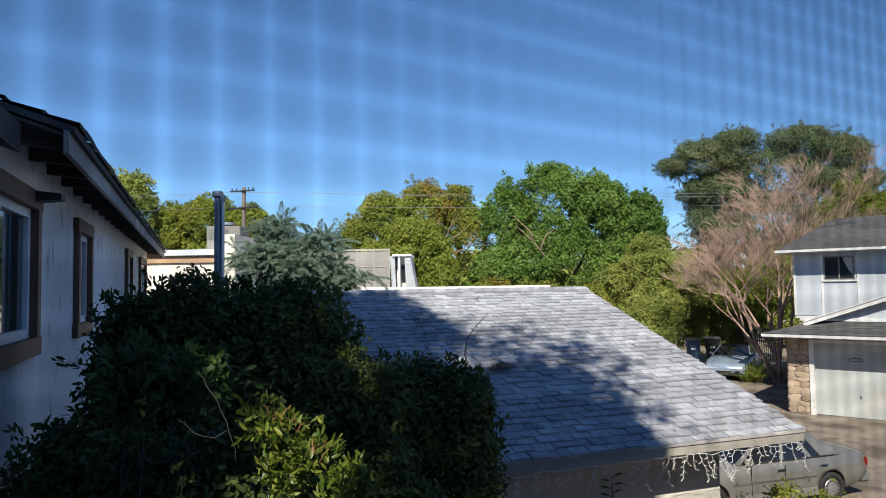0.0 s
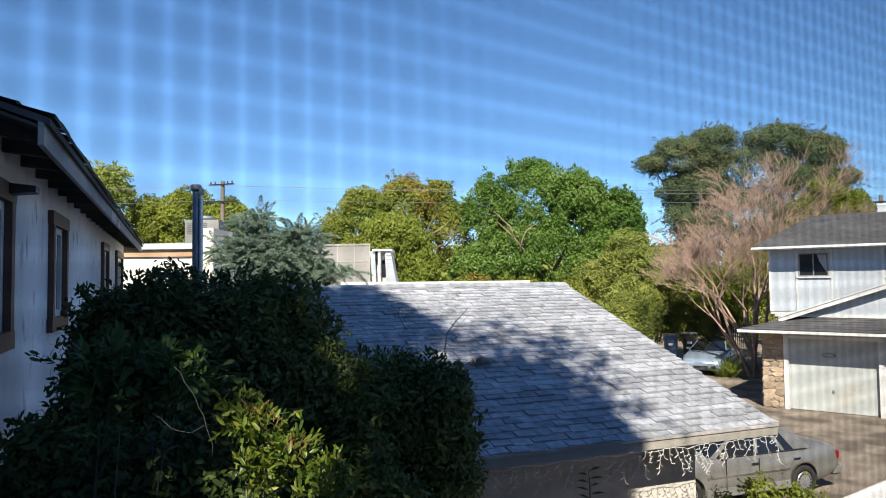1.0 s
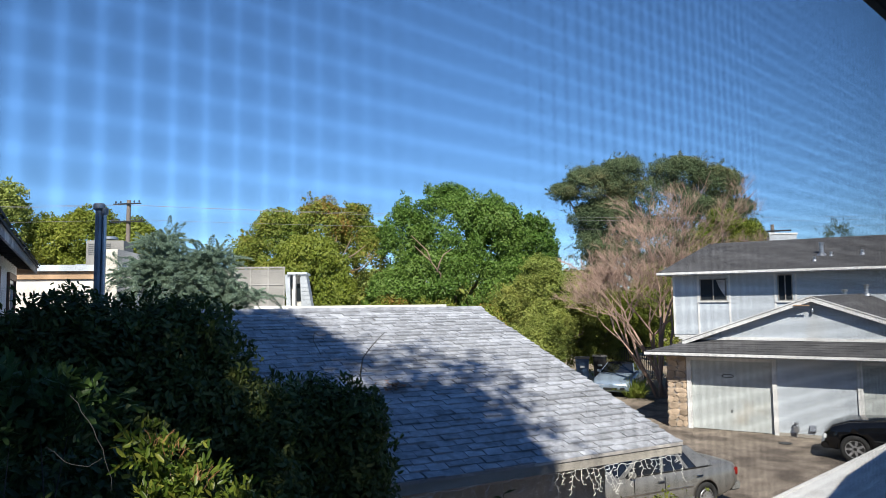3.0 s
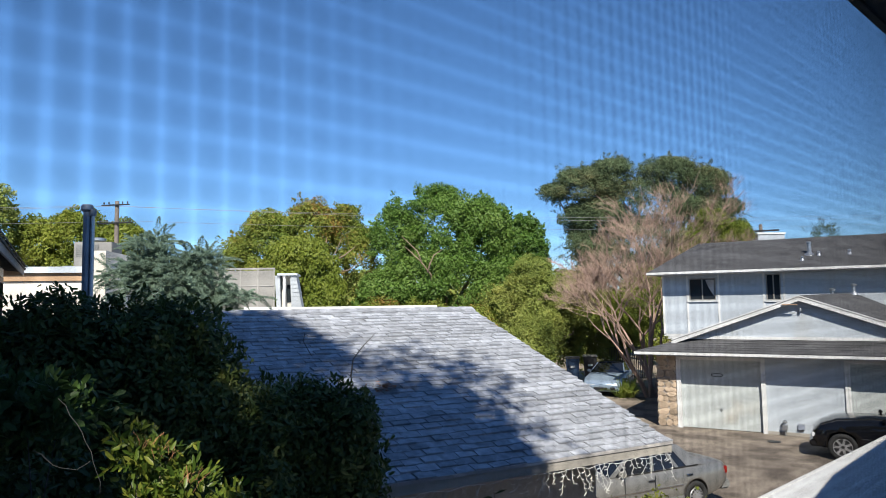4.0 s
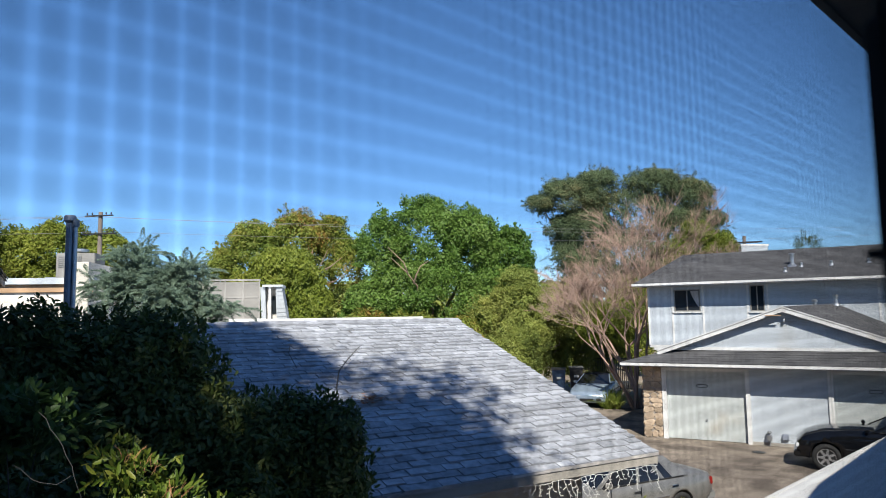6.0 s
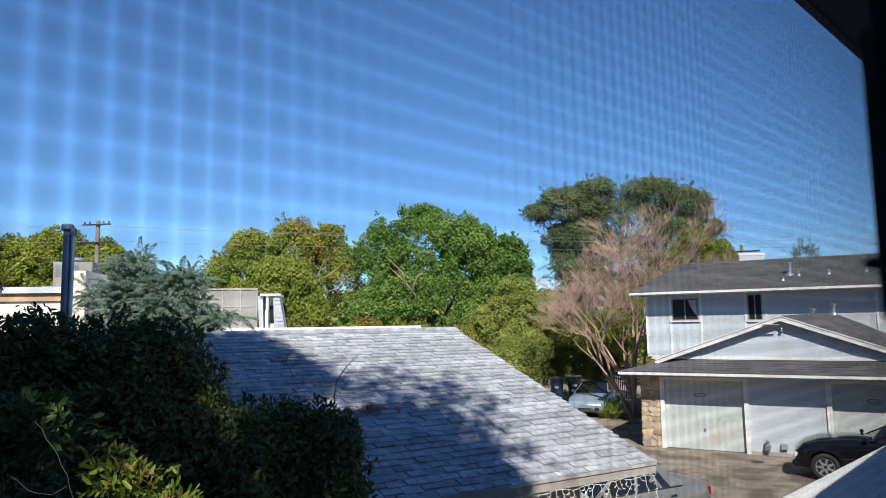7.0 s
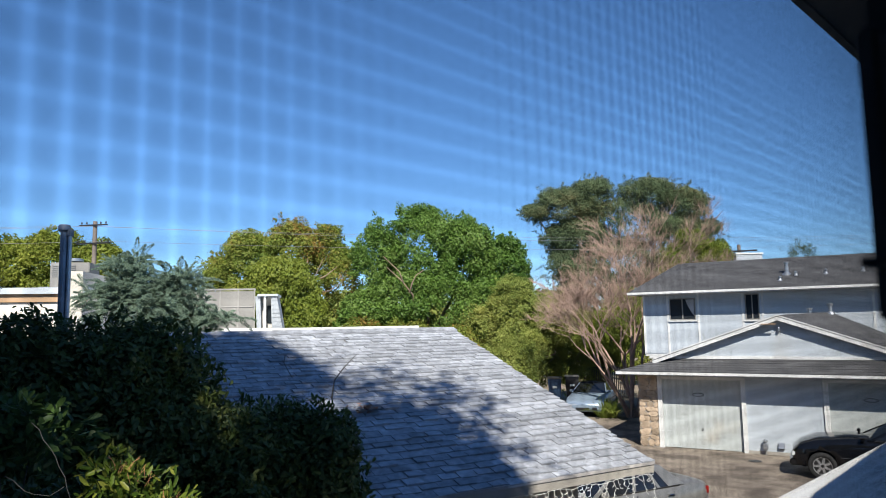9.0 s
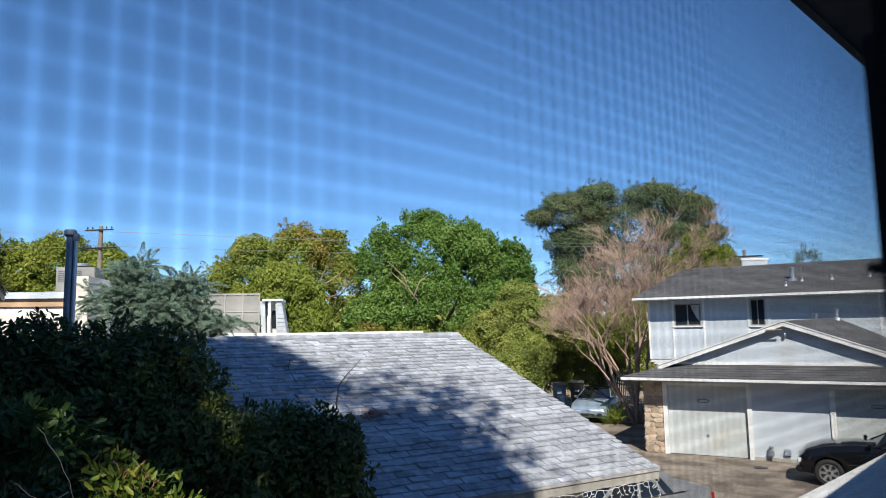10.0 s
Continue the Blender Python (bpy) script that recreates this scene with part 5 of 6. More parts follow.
def car(name, label, m, paint, top, bottom, half, base, roof, wb, wt, zb, zr, axles, r, track, spokes, glass_split, mirror_x, shade=False):
    c = thing(name, label, "car", m)
    x0, x1 = top[0][0], top[-1][0]
    stations = sorted(set([p[0] for p in top] + [x0 + (x1 - x0) * i / 26 for i in range(27)]))
    body = part("body", car_shell(top, bottom, half, stations), paint, c, "", True)
    cut_wells(body, [(x, s * track) for x in axles for s in (1, -1)], r * 1.14, 0.2)
    # glass cabin under a painted roof
    L = cabin_points(base, roof, wb, wt, zb, zr)
    Rr = [Vector((p.x, -p.y, p.z)) for p in L]
    bm = bmesh.new()
    a = [bm.verts.new(p) for p in L]
    b = [bm.verts.new(p) for p in Rr]
    for q in ((a[0], a[1], a[2], a[3]), (b[3], b[2], b[1], b[0]), (a[1], b[1], b[2], a[2]), (b[0], a[0], a[3], b[3]), (a[3], a[2], b[2], b[3]), (a[0], b[0], b[1], a[1])):
        bm.faces.new(q)
    part("window_glass", bm, CAR_GLASS, c, "dark car glass")
    # roof panel, a lofted cushion
    bm = bmesh.new()
    n = 8
    rows_ = []
    for i in range(n + 1):
        t = i / n
        x = roof[0] - 0.06 + (roof[1] - roof[0] + 0.1) * t
        lift = 0.035 * math.sin(math.pi * t)
        rows_.append([bm.verts.new((x, (wt + 0.012) * k, zr + 0.004 + (lift + 0.025) * (1 - abs(k) ** 3))) for k in (-1, -0.85, -0.4, 0, 0.4, 0.85, 1)])
    for p, q in zip(rows_, rows_[1:]):
        for k in range(6):
            bm.faces.new((p[k], p[k + 1], q[k + 1], q[k]))
    ex = bmesh.ops.extrude_face_region(bm, geom=list(bm.faces))
    for v in ex["geom"]:
        if isinstance(v, bmesh.types.BMVert):
            v.co.z -= 0.035
    part("roof_panel", bm, paint, c, "", True)
    # pillars: strips laid 8 mm proud over the glass
    for side, P in ((1, L), (-1, Rr)):
        def strip(f0, f1, t0, t1, mat, nm):
            lo0, lo1 = P[0].lerp(P[1], f0), P[0].lerp(P[1], f1)
            hi0, hi1 = P[3].lerp(P[2], t0), P[3].lerp(P[2], t1)
            o = Vector((0, side * 0.009, 0.003))
            bb = bmesh.new()
            q = [bb.verts.new(p + o) for p in (lo0, lo1, hi1, hi0)]
            k = [bb.verts.new(p - o * 2) for p in (lo0, lo1, hi1, hi0)]
            bb.faces.new(q)
            for i in range(4):
                bb.faces.new((q[i], q[(i + 1) % 4], k[(i + 1) % 4], k[i]))
            part(nm, bb, mat, c)
        strip(-0.02, 0.17, -0.1, 0.12, paint, "rear_pillar")
        strip(0.955, 1.015, 0.955, 1.03, paint, "front_pillar")
        for g in glass_split:
            strip(g - 0.018, g + 0.018, g - 0.03, g + 0.03, paint, "door_pillar")
        bb = bmesh.new()
        xm = mirror_x
        add_box(bb, xm - 0.06, xm + 0.04, side * (wb + 0.08) - 0.1, side * (wb + 0.08) + 0.08, zb - 0.01, zb + 0.1, 0.025)
        part("mirror", bb, paint, c)
        part("belt_trim", box(base[0] + 0.1, base[1] - 0.15, side * (wb + 0.012) - 0.012, side * (wb + 0.012) + 0.012, zb - 0.012, zb + 0.012), BLACK_PLASTIC, c)
        yb = side * (curve_at(half, 0) + 0.002)
        part("side_trim", box(axles[0] + r * 1.25, axles[1] - r * 1.25, yb - 0.012, yb + 0.012, 0.6, 0.625, 0.004), CHROME if shade else BLACK_PLASTIC, c)
        part("sill_panel", box(axles[0] + r * 1.2, axles[1] - r * 1.2, yb - 0.02, yb + 0.008, 0.24, 0.4, 0.008), BLACK_PLASTIC if not shade else GREY_CLAD, c)
        for hx in (glass_split[0] * (base[1] - base[0]) + base[0] + 0.1, base[0] + 0.42):
            yh = side * (curve_at(half, hx) * 0.985)
            part("door_handle", box(hx - 0.09, hx + 0.09, yh - 0.03, yh + 0.03, zb - 0.17, zb - 0.135, 0.008), CHROME, c)
        for gx in (glass_split[0] * (base[1] - base[0]) + base[0], base[1] - 0.28):
            yh = side * (curve_at(half, gx) * 0.999)
            part("door_gap", box(gx - 0.005, gx + 0.005, yh - 0.01, yh + 0.004, 0.34, zb - 0.06), BLACK_PLASTIC, c)
    for x in axles:
        for s in (1, -1):
            wheel_parts(c, x, s * (track - 0.02), r, 0.2, spokes)
    # bumpers and lamps
    for x, sgn, z in ((x0, -1, 0.42), (x1, 1, 0.4)):
        w_ = curve_at(half, x) + 0.03
        part("bumper", box(min(x - sgn * 0.22, x + sgn * 0.09), max(x - sgn * 0.22, x + sgn * 0.09), -w_, w_, z - 0.1, z + 0.09, 0.035), GREY_CLAD if shade else paint, c)
    for s in (1, -1):
        w_ = curve_at(half, x0)
        part("tail_lamp", box(x0 - 0.012, x0 + 0.16, min(s * (w_ - 0.3), s * (w_ + 0.03)), max(s * (w_ - 0.3), s * (w_ + 0.03)), zb - 0.3, zb - 0.14, 0.015), RED_LENS, c)
        w_ = curve_at(half, x1)
        part("head_lamp", box(x1 - 0.12, x1 + 0.02, min(s * (w_ - 0.42), s * (w_ + 0.02)), max(s * (w_ - 0.42), s * (w_ + 0.02)), curve_at(top, x1) - 0.16, curve_at(top, x1) - 0.03, 0.02), LAMP_LENS, c)
    part("number_plate", box(x0 - 0.05, x0 - 0.012, -0.16, 0.16, 0.55, 0.68), LAMP_LENS, c)
    return c


SEDAN_TOP = [(-2.42, 0.78), (-2.36, 0.9), (-2.1, 0.94), (-1.4, 0.965), (0.8, 0.95), (1.6, 0.88), (2.15, 0.8), (2.36, 0.66)]
SEDAN_LOW = [(-2.42, 0.42), (-2.0, 0.3), (-1.4, 0.22), (1.4, 0.22), (2.0, 0.28), (2.36, 0.4)]
SEDAN_HALF = [(-2.42, 0.72), (-2.2, 0.82), (-1.4, 0.89), (0.5, 0.9), (1.6, 0.88), (2.1, 0.82), (2.36, 0.72)]
silver = car("silver_sedan", "old silver saloon car parked beside the low building", pose(5.6, 14.45, 0, 0, 0, 180 + 19.3), SILVER, SEDAN_TOP, SEDAN_LOW, SEDAN_HALF,
             (-1.58, 0.86), (-0.98, 0.12), 0.8, 0.62, 0.945, 1.37, (-1.36, 1.42), 0.315, 0.8, 15, (0.56, 0.28), 0.62, True)
part("sunshade", prism([(0.15, 0.97), (0.75, 0.97), (0.25, 1.2), (0.1, 1.12)], "y", -0.6, -0.55), SUNSHADE, silver)

COUPE_TOP = [(-2.2, 0.75), (-2.1, 0.9), (-1.5, 0.93), (0.7, 0.86), (1.5, 0.76), (2.05, 0.64), (2.2, 0.55)]
COUPE_LOW = [(-2.2, 0.35), (-1.6, 0.2), (1.6, 0.18), (2.2, 0.22)]
COUPE_HALF = [(-2.2, 0.7), (-1.8, 0.82), (0.0, 0.86), (1.5, 0.85), (2.0, 0.78), (2.2, 0.66)]
coupe = car("blue_coupe", "light blue coupe parked with its nose outwards by the hedge", pose(12.85, 33.6, 0, 0, 0, 238) @ Matrix.Scale(1.12, 4), ICE_BLUE, COUPE_TOP, COUPE_LOW, COUPE_HALF,
            (-1.5, 0.8), (-0.85, -0.05), 0.74, 0.55, 0.87, 1.24, (-1.3, 1.3), 0.3, 0.76, 5, (0.4,), 0.5)
part("grille", box(2.2, 2.3, -0.3, 0.3, 0.3, 0.42, 0.02), BLACK_PLASTIC, coupe, "dark lower air intake")
for s in (-1, 1):
    part("fog_lamp", box(2.2, 2.31, min(s * 0.4, s * 0.6), max(s * 0.4, s * 0.6), 0.31, 0.42, 0.02), BLACK_PLASTIC, coupe)
for o in coupe.children:
    if o.name.startswith("roof_panel"):
        o.data.materials[0] = BLACK_CAR

SUV_TOP = [(-2.3, 0.95), (-2.15, 1.08), (0.9, 1.1), (1.7, 1.03), (2.1, 0.9), (2.3, 0.72)]
SUV_LOW = [(-2.3, 0.45), (-1.6, 0.26), (1.7, 0.24), (2.3, 0.34)]
SUV_HALF = [(-2.3, 0.8), (-1.8, 0.9), (0.0, 0.93), (1.6, 0.92), (2.0, 0.84), (2.3, 0.66)]
car("black_car", "black crossover car standing before the garage", pose(15.06, 17.43, 0, 0, 0, 143), BLACK_CAR, SUV_TOP, SUV_LOW, SUV_HALF,
    (-1.9, 0.45), (-1.3, -0.45), 0.84, 0.66, 1.09, 1.56, (-1.3, 1.58), 0.36, 0.84, 7, (0.42,), 0.6)

# ---- icicle lights under the low eave ----
lights_thing = thing("icicle_lights", "white icicle light string hanging under the eave", "string lights", SHED)
rng = random.Random(12)
V, Fc = [], []
main = []
n = 110
for i in range(n + 1):
    x = -5.2 + 5.15 * i / n
    main.append(Vector((x, -0.06 - rng.uniform(0, 0.015), SZ0 - 0.185 + 0.015 * math.sin(i * 0.55) + rng.uniform(-0.012, 0.012))))
tube_into(V, Fc, main, [0.0036] * (n + 1), 4)
link_mesh("main_cable", np_mesh("main_cable", V, Fc), CABLE_WHITE, lights_thing)
for i in range(1, n, 2):
    V, Fc = [], []
    p = main[i].copy()
    k = rng.choice((1, 2, 3, 4, 5, 6))
    pts = [p.copy()]
    for j in range(k):
        p = p + Vector((rng.uniform(-0.05, 0.05), rng.uniform(-0.012, 0.012), -rng.uniform(0.04, 0.075)))
        pts.append(p.copy())
        s = Vector((rng.choice((-1, 1)) * rng.uniform(0.03, 0.055), 0, -rng.uniform(0.0, 0.04)))
        tube_into(V, Fc, [p, p + s], [0.0036, 0.0052], 4)
    tube_into(V, Fc, pts, [0.0036] * len(pts), 4)
    link_mesh("hanging_strand", np_mesh("hanging_strand", V, Fc), CABLE_WHITE, lights_thing)

# ---- things on and round the roofs ----
flue = thing("flue_pipe", "tall dark twin metal flue pipe with a cap", "flue", pose(-3.86, 10.85, 0))
part("pipe", lathe([(0.052, 0), (0.052, 5.86)], 20), BLUE_STEEL, flue)
part("cap", lathe([(0.06, 5.84), (0.085, 5.87), (0.085, 5.93), (0.07, 5.95)], 20), BLUE_STEEL, flue)
bm = lathe([(0.03, 0), (0.03, 5.8)], 14)
for v in bm.verts:
    v.co.x += 0.08
part("side_pipe", bm, GALV, flue, "thin bright steel pipe")
bm = lathe([(0.05, 5.78), (0.052, 5.88)], 14)
for v in bm.verts:
    v.co.x += 0.08
part("side_cap", bm, BLUE_STEEL, flue)

pole = thing("utility_pole", "wooden utility pole with two crossarms and insulators", "utility pole", pose(-11.48, 36.2, 0, 0, 0, -18))
part("post", lathe([(0.14, 0), (0.1, 9.75)], 12), POLE_WOOD, pole)
for z, w_ in ((9.55, 0.75), (8.65, 0.9)):
    arm = part("crossarm", box(-w_, w_, -0.17, -0.07, z - 0.03, z + 0.03), BLACK_PLASTIC, pole, "dark crossarm")
    for x in (-w_ + 0.1, -w_ * 0.5, w_ * 0.5, w_ - 0.1):
        bm = lathe([(0.02, 0.05), (0.04, 0.08), (0.035, 0.14), (0.015, 0.17)], 8)
        for v in bm.verts:
            v.co += Vector((x, -0.11, z))
        part("insulator", bm, CABLE_BLACK, arm)
for k, (x, z, z2, sag) in enumerate(((-0.6, 9.5, 9.3, 0.5), (0.2, 9.5, 9.1, 0.6), (0.7, 8.75, 8.7, 0.55))):
    cable = thing("power_cable", "thin sagging overhead power cable", "cable", None, "overhead cables")
    for x1, y1, zz in ((46.0, 47.0, z2 + 1.5), (-60.0, 30.0, z2)):
        a, b = Vector((-11.48 + x, 36.1, z)), Vector((x1, y1, zz))
        tube("span", [a.lerp(b, t / 16) - Vector((0, 0, sag * 4 * (t / 16) * (1 - t / 16))) for t in range(17)], [0.007] * 17, CABLE_GREY, cable, 4)

ac = thing("rooftop_unit", "grey metal rooftop air unit on the cream building", "air conditioner", pose(-8.15, 23.9, 5.5))
part("housing", box(-0.55, 0.6, -0.5, 0.5, 0.0, 1.05, 0.02), LATTICE, ac)
for k in range(6):
    part("louvre", box(-0.48, 0.2, -0.52, -0.503, 0.6 + k * 0.065, 0.64 + k * 0.065), GREY_CLAD, ac)
part("duct", box(-0.95, -0.55, -0.3, 0.3, 0.0, 0.3, 0.02), GALV, ac)
part("fan_guard", lathe([(0.25, 1.12), (0.25, 1.2), (0.18, 1.22)], 16), GALV, ac)

panel = thing("roof_screen", "corrugated grey beige screen wall standing on the flat roof", "screen wall", pose(0, 24, 4.29))
part("sheet", box(-4.22, -2.55, 0.0, 0.04, 0.1, 1.33), LATTICE, panel)
for x in (-4.26, -3.66, -3.08, -2.55):
    part("stud", box(x, x + 0.04, -0.03, -0.002, 0.0, 1.36), PANEL_FRAME, panel)
part("rail", box(-4.26, -2.5, -0.03, 0.06, 1.362, 1.42), PANEL_FRAME, panel)
part("rail", box(-4.2, -2.56, -0.025, -0.003, 0.8, 0.84), PANEL_FRAME, panel)
part("base", box(-4.4, -2.3, -0.25, 0.2, 0.0, 0.1), WHITE_ROOF, panel)
part("side_wall", box(-4.9, -4.3, 0.0, 0.1, 0.0, 1.36), CREAM, panel)
# the hut's siding is greyed so that its colour carries the walls' shade
HUT_SIDING = surface("lap siding in shade grey", (0.26, 0.28, 0.3), (0.36, 0.38, 0.4), 3, 50, 0.8, 0.2)
hut = thing("stair_hut", "small stair hut with shade-grey lap siding on the flat roof", "hut", pose(0, 24, 4.29))
part("wall", prism([(-2.44, 0), (-2.3, 0), (-2.34, 1.15), (-2.5, 1.15)], "y", -0.1, 1.2), HUT_SIDING, hut)
part("wall", prism([(-1.95, 0), (-1.6, 0), (-1.8, 1.15), (-2.0, 1.15)], "y", -0.1, 1.2), HUT_SIDING, hut)
part("wall", box(-2.3, -1.95, 0.3, 0.4, 0, 1.15), GREY_WALL, hut)
part("roof", box(-2.42, -1.75, -0.2, 1.3, 1.152, 1.22), PALE_SIDING, hut)
part("post", box(-2.22, -2.15, -0.12, -0.05, 0, 1.15), WHITE_PAINT, hut)
for i in range(8):
    part("siding_board", prism([(-1.93 - 0.004 * i + 0.0, 0.02 + i * 0.14), (-1.6 - 0.025 * i, 0.02 + i * 0.14), (-1.62 - 0.025 * i, 0.145 + i * 0.14), (-1.94 - 0.004 * i, 0.145 + i * 0.14)], "y", -0.125, -0.102), HUT_SIDING, hut)

part("window", box(-2.14, -1.99, 0.27, 0.298, 0.25, 0.85), WINDOW_GLASS, hut, "small dark window")
for (x, y), mat, lab in (((11.62, 35.8), BIN_BLUE, "blue wheeled recycling bin beside the hedge"), ((12.85, 36.6), BLACK_PLASTIC, "black wheeled rubbish bin beside the hedge")):
    b = thing("wheelie_bin", lab, "bin", pose(x, y, 0, 0, 0, -18) @ Matrix.Scale(1.16, 4), "bins by the hedge")
    bm = box(-0.3, 0.3, -0.33, 0.33, 0.06, 1.25)
    for v in bm.verts:
        if v.co.z < 0.5:
            v.co.x *= 0.8
            v.co.y *= 0.8
    part("bin_body", bm, mat, b)
    part("lid", box(-0.34, 0.34, -0.38, 0.36, 1.252, 1.33, 0.03), GREY_CLAD, b, "grey lid")
    part("bin_label", box(-0.1, 0.1, -0.34, -0.325, 0.85, 0.95), LAMP_LENS, b)
    for s in (-0.28, 0.24):
        part("bin_wheel", box(s, s + 0.05, 0.2, 0.42, 0.0, 0.22, 0.02), TYRE, b)
fence = thing("fence_panel", "dark openwork fence panel behind the parked coupe", "fence", pose(15.3, 37.9, 0, 0, 0, -20))
part("rail", box(-1.2, 1.2, -0.02, 0.02, 1.8, 1.86), RAFTER, fence)
part("rail", box(-1.2, 1.2, -0.02, 0.02, 0.1, 0.16), RAFTER, fence)
for i in range(25):
    part("slat", box(-1.2 + i * 0.098, -1.155 + i * 0.098, -0.015, 0.015, 0.16, 1.8), RAFTER, fence)

meter = thing("gas_meter", "small grey gas meter with pipes against the garage wall", "gas meter", HOUSE @ pose(4.0, -0.11, 0) @ Matrix.Scale(0.78, 4))
part("meter_body", box(-0.11, 0.11, -0.09, 0.09, 0.22, 0.46, 0.03), GALV, meter)
part("riser", lathe([(0.022, 0.0), (0.022, 0.62)], 8), GALV, meter)
part("regulator", lathe([(0.03, 0.5), (0.09, 0.54), (0.09, 0.6), (0.03, 0.64)], 12), GALV, meter)
vent_box = thing("vent_hood", "square metal vent hood on the garage wall", "vent", HOUSE @ pose(4.47, -0.004, 0.3) @ Matrix.Scale(0.8, 4))
part("hood", prism([(-0.09, -0.1), (0.0, -0.1), (0.0, 0.13), (-0.03, 0.13)], "x", -0.12, 0.12), GALV, vent_box)
part("opening", box(-0.08, 0.08, -0.06, -0.02, -0.13, -0.103), BLACK_PLASTIC, vent_box)

drain = thing("drain_cover", "small dark drain cover in the driveway", "drain cover", pose(13.0, 20.4, 0.0))
part("plate", lathe([(0.2, 0.0), (0.2, 0.012), (0.17, 0.016)], 18), BLACK_PLASTIC, drain)

far_box = thing("far_building", "plain white boxy building beyond the house", "building", pose(26, 41, 0))
part("wall", box(-0.9, 0.9, -1, 1, 0, 8.45), PALE_SIDING, far_box)
part("roof", box(-0.95, 0.95, -1.05, 1.05, 8.45, 8.55), WHITE_ROOF, far_box)
far_pole = thing("utility_pole", "wooden utility pole with a crossarm far behind the roofs", "utility pole", pose(32.1, 50.7, 0, 0, 0, -30))
part("post", lathe([(0.17, 0), (0.13, 10.3)], 10), POLE_WOOD, far_pole)
part("crossarm", box(-1.3, 1.3, -0.16, -0.06, 9.72, 9.84), BLACK_PLASTIC, far_pole, "dark crossarm")

# floodlight on the stucco wall, above the window
cam_box = thing("wall_lamp", "small black floodlight on the stucco wall", "lamp", STW @ pose(12.35, 0.0, 5.03))
part("bracket", box(-0.03, 0.03, 0.0, 0.08, -0.02, 0.02), BLACK_PLASTIC, cam_box)
part("lamp_head", prism([(0.05, -0.035), (0.2, -0.02), (0.2, 0.02), (0.05, 0.035)], "x", -0.07, 0.07), BLACK_PLASTIC, cam_box)


# on the grey roof: a fallen twig and a heap of dry leaves
def on_roof(x, y, lift=0.02):
    return Vector((x, y, SZ0 + y * SSL + lift))


twig = thing("fallen_twig", "thin dark fallen branch lying on the shingles", "branch", SHED)
tube("branch", [on_roof(-3.9, 2.6), on_roof(-3.7, 3.0, 0.1), on_roof(-3.4, 3.35, 0.14), on_roof(-2.95, 3.85, 0.16)], [0.013, 0.011, 0.009, 0.005], RAFTER, twig, 5)
twig2 = thing("fallen_twig", "pale thin looped twig lying on the shingles", "branch", SHED)
tube("branch", [on_roof(-4.25, 3.4), on_roof(-4.22, 3.9, 0.05), on_roof(-4.1, 4.2, 0.06)], [0.007] * 3, RAFTER, twig2, 4)
heap = thing("leaf_heap", "small heap of dry brown leaves on the shingles", "leaves", SHED)
rng = random.Random(5)
V, Fc = [], []
for i in range(90):
    p = on_roof(-3.55 + rng.gauss(0, 0.12), 2.15 + rng.gauss(0, 0.07), 0.025 + rng.uniform(0, 0.05))
    a, L = rng.uniform(0, 6.28), rng.uniform(0.03, 0.06)
    u_, v_ = Vector((math.cos(a), math.sin(a), rng.uniform(-0.3, 0.6))) * L, Vector((-math.sin(a), math.cos(a), rng.uniform(-0.3, 0.3))) * L * 0.4
    b = len(V)
    V.extend([p - u_, p + v_, p + u_, p - v_])
    Fc.append((b, b + 1, b + 2, b + 3))
link_mesh("dry_leaf_pile", np_mesh("dry_leaf_pile", V, Fc), LEAF_LITTER, heap)
# a bare looped stem in front of the dark shrub
stem = thing("dead_stem", "dull grey dead looping stem hanging in the shrub", "branch")
def bowed(a, b, bow, n=10):
    a, b, bow = Vector(a), Vector(b), Vector(bow)
    return [a.lerp(b, k / n) + bow * (4 * (k / n) * (1 - k / n)) + Vector((0.004 * math.sin(k * 2.3), 0, 0.003 * math.sin(k * 1.7))) for k in range(n + 1)]


tube("branch", bowed((-0.95, 2.46, 4.11), (-0.81, 2.46, 3.8), (0.02, 0, 0.012)), [0.0011] * 11, DRY_STEM, stem, 5)
tube("branch", bowed((-0.845, 2.46, 3.905), (-1.02, 2.46, 3.95), (0.01, 0, -0.045)), [0.0009] * 11, DRY_STEM, stem, 5)


# ---- pieces: shingles, stones ----
def tab_mesh(w_, e, t0, t1):
    """One shingle tab: a thin wedge, thick at its lower edge."""
    x = w_ / 2
    V = [(-x, 0, t0), (x, 0, t0), (x, e * 1.12, t1), (-x, e * 1.12, t1), (-x, 0, -0.004), (x, 0, -0.004), (x, e * 1.12, -0.004), (-x, e * 1.12, -0.004)]
    return V, [(0, 1, 2, 3), (0, 4, 5, 1), (1, 5, 6, 2), (3, 7, 4, 0)]


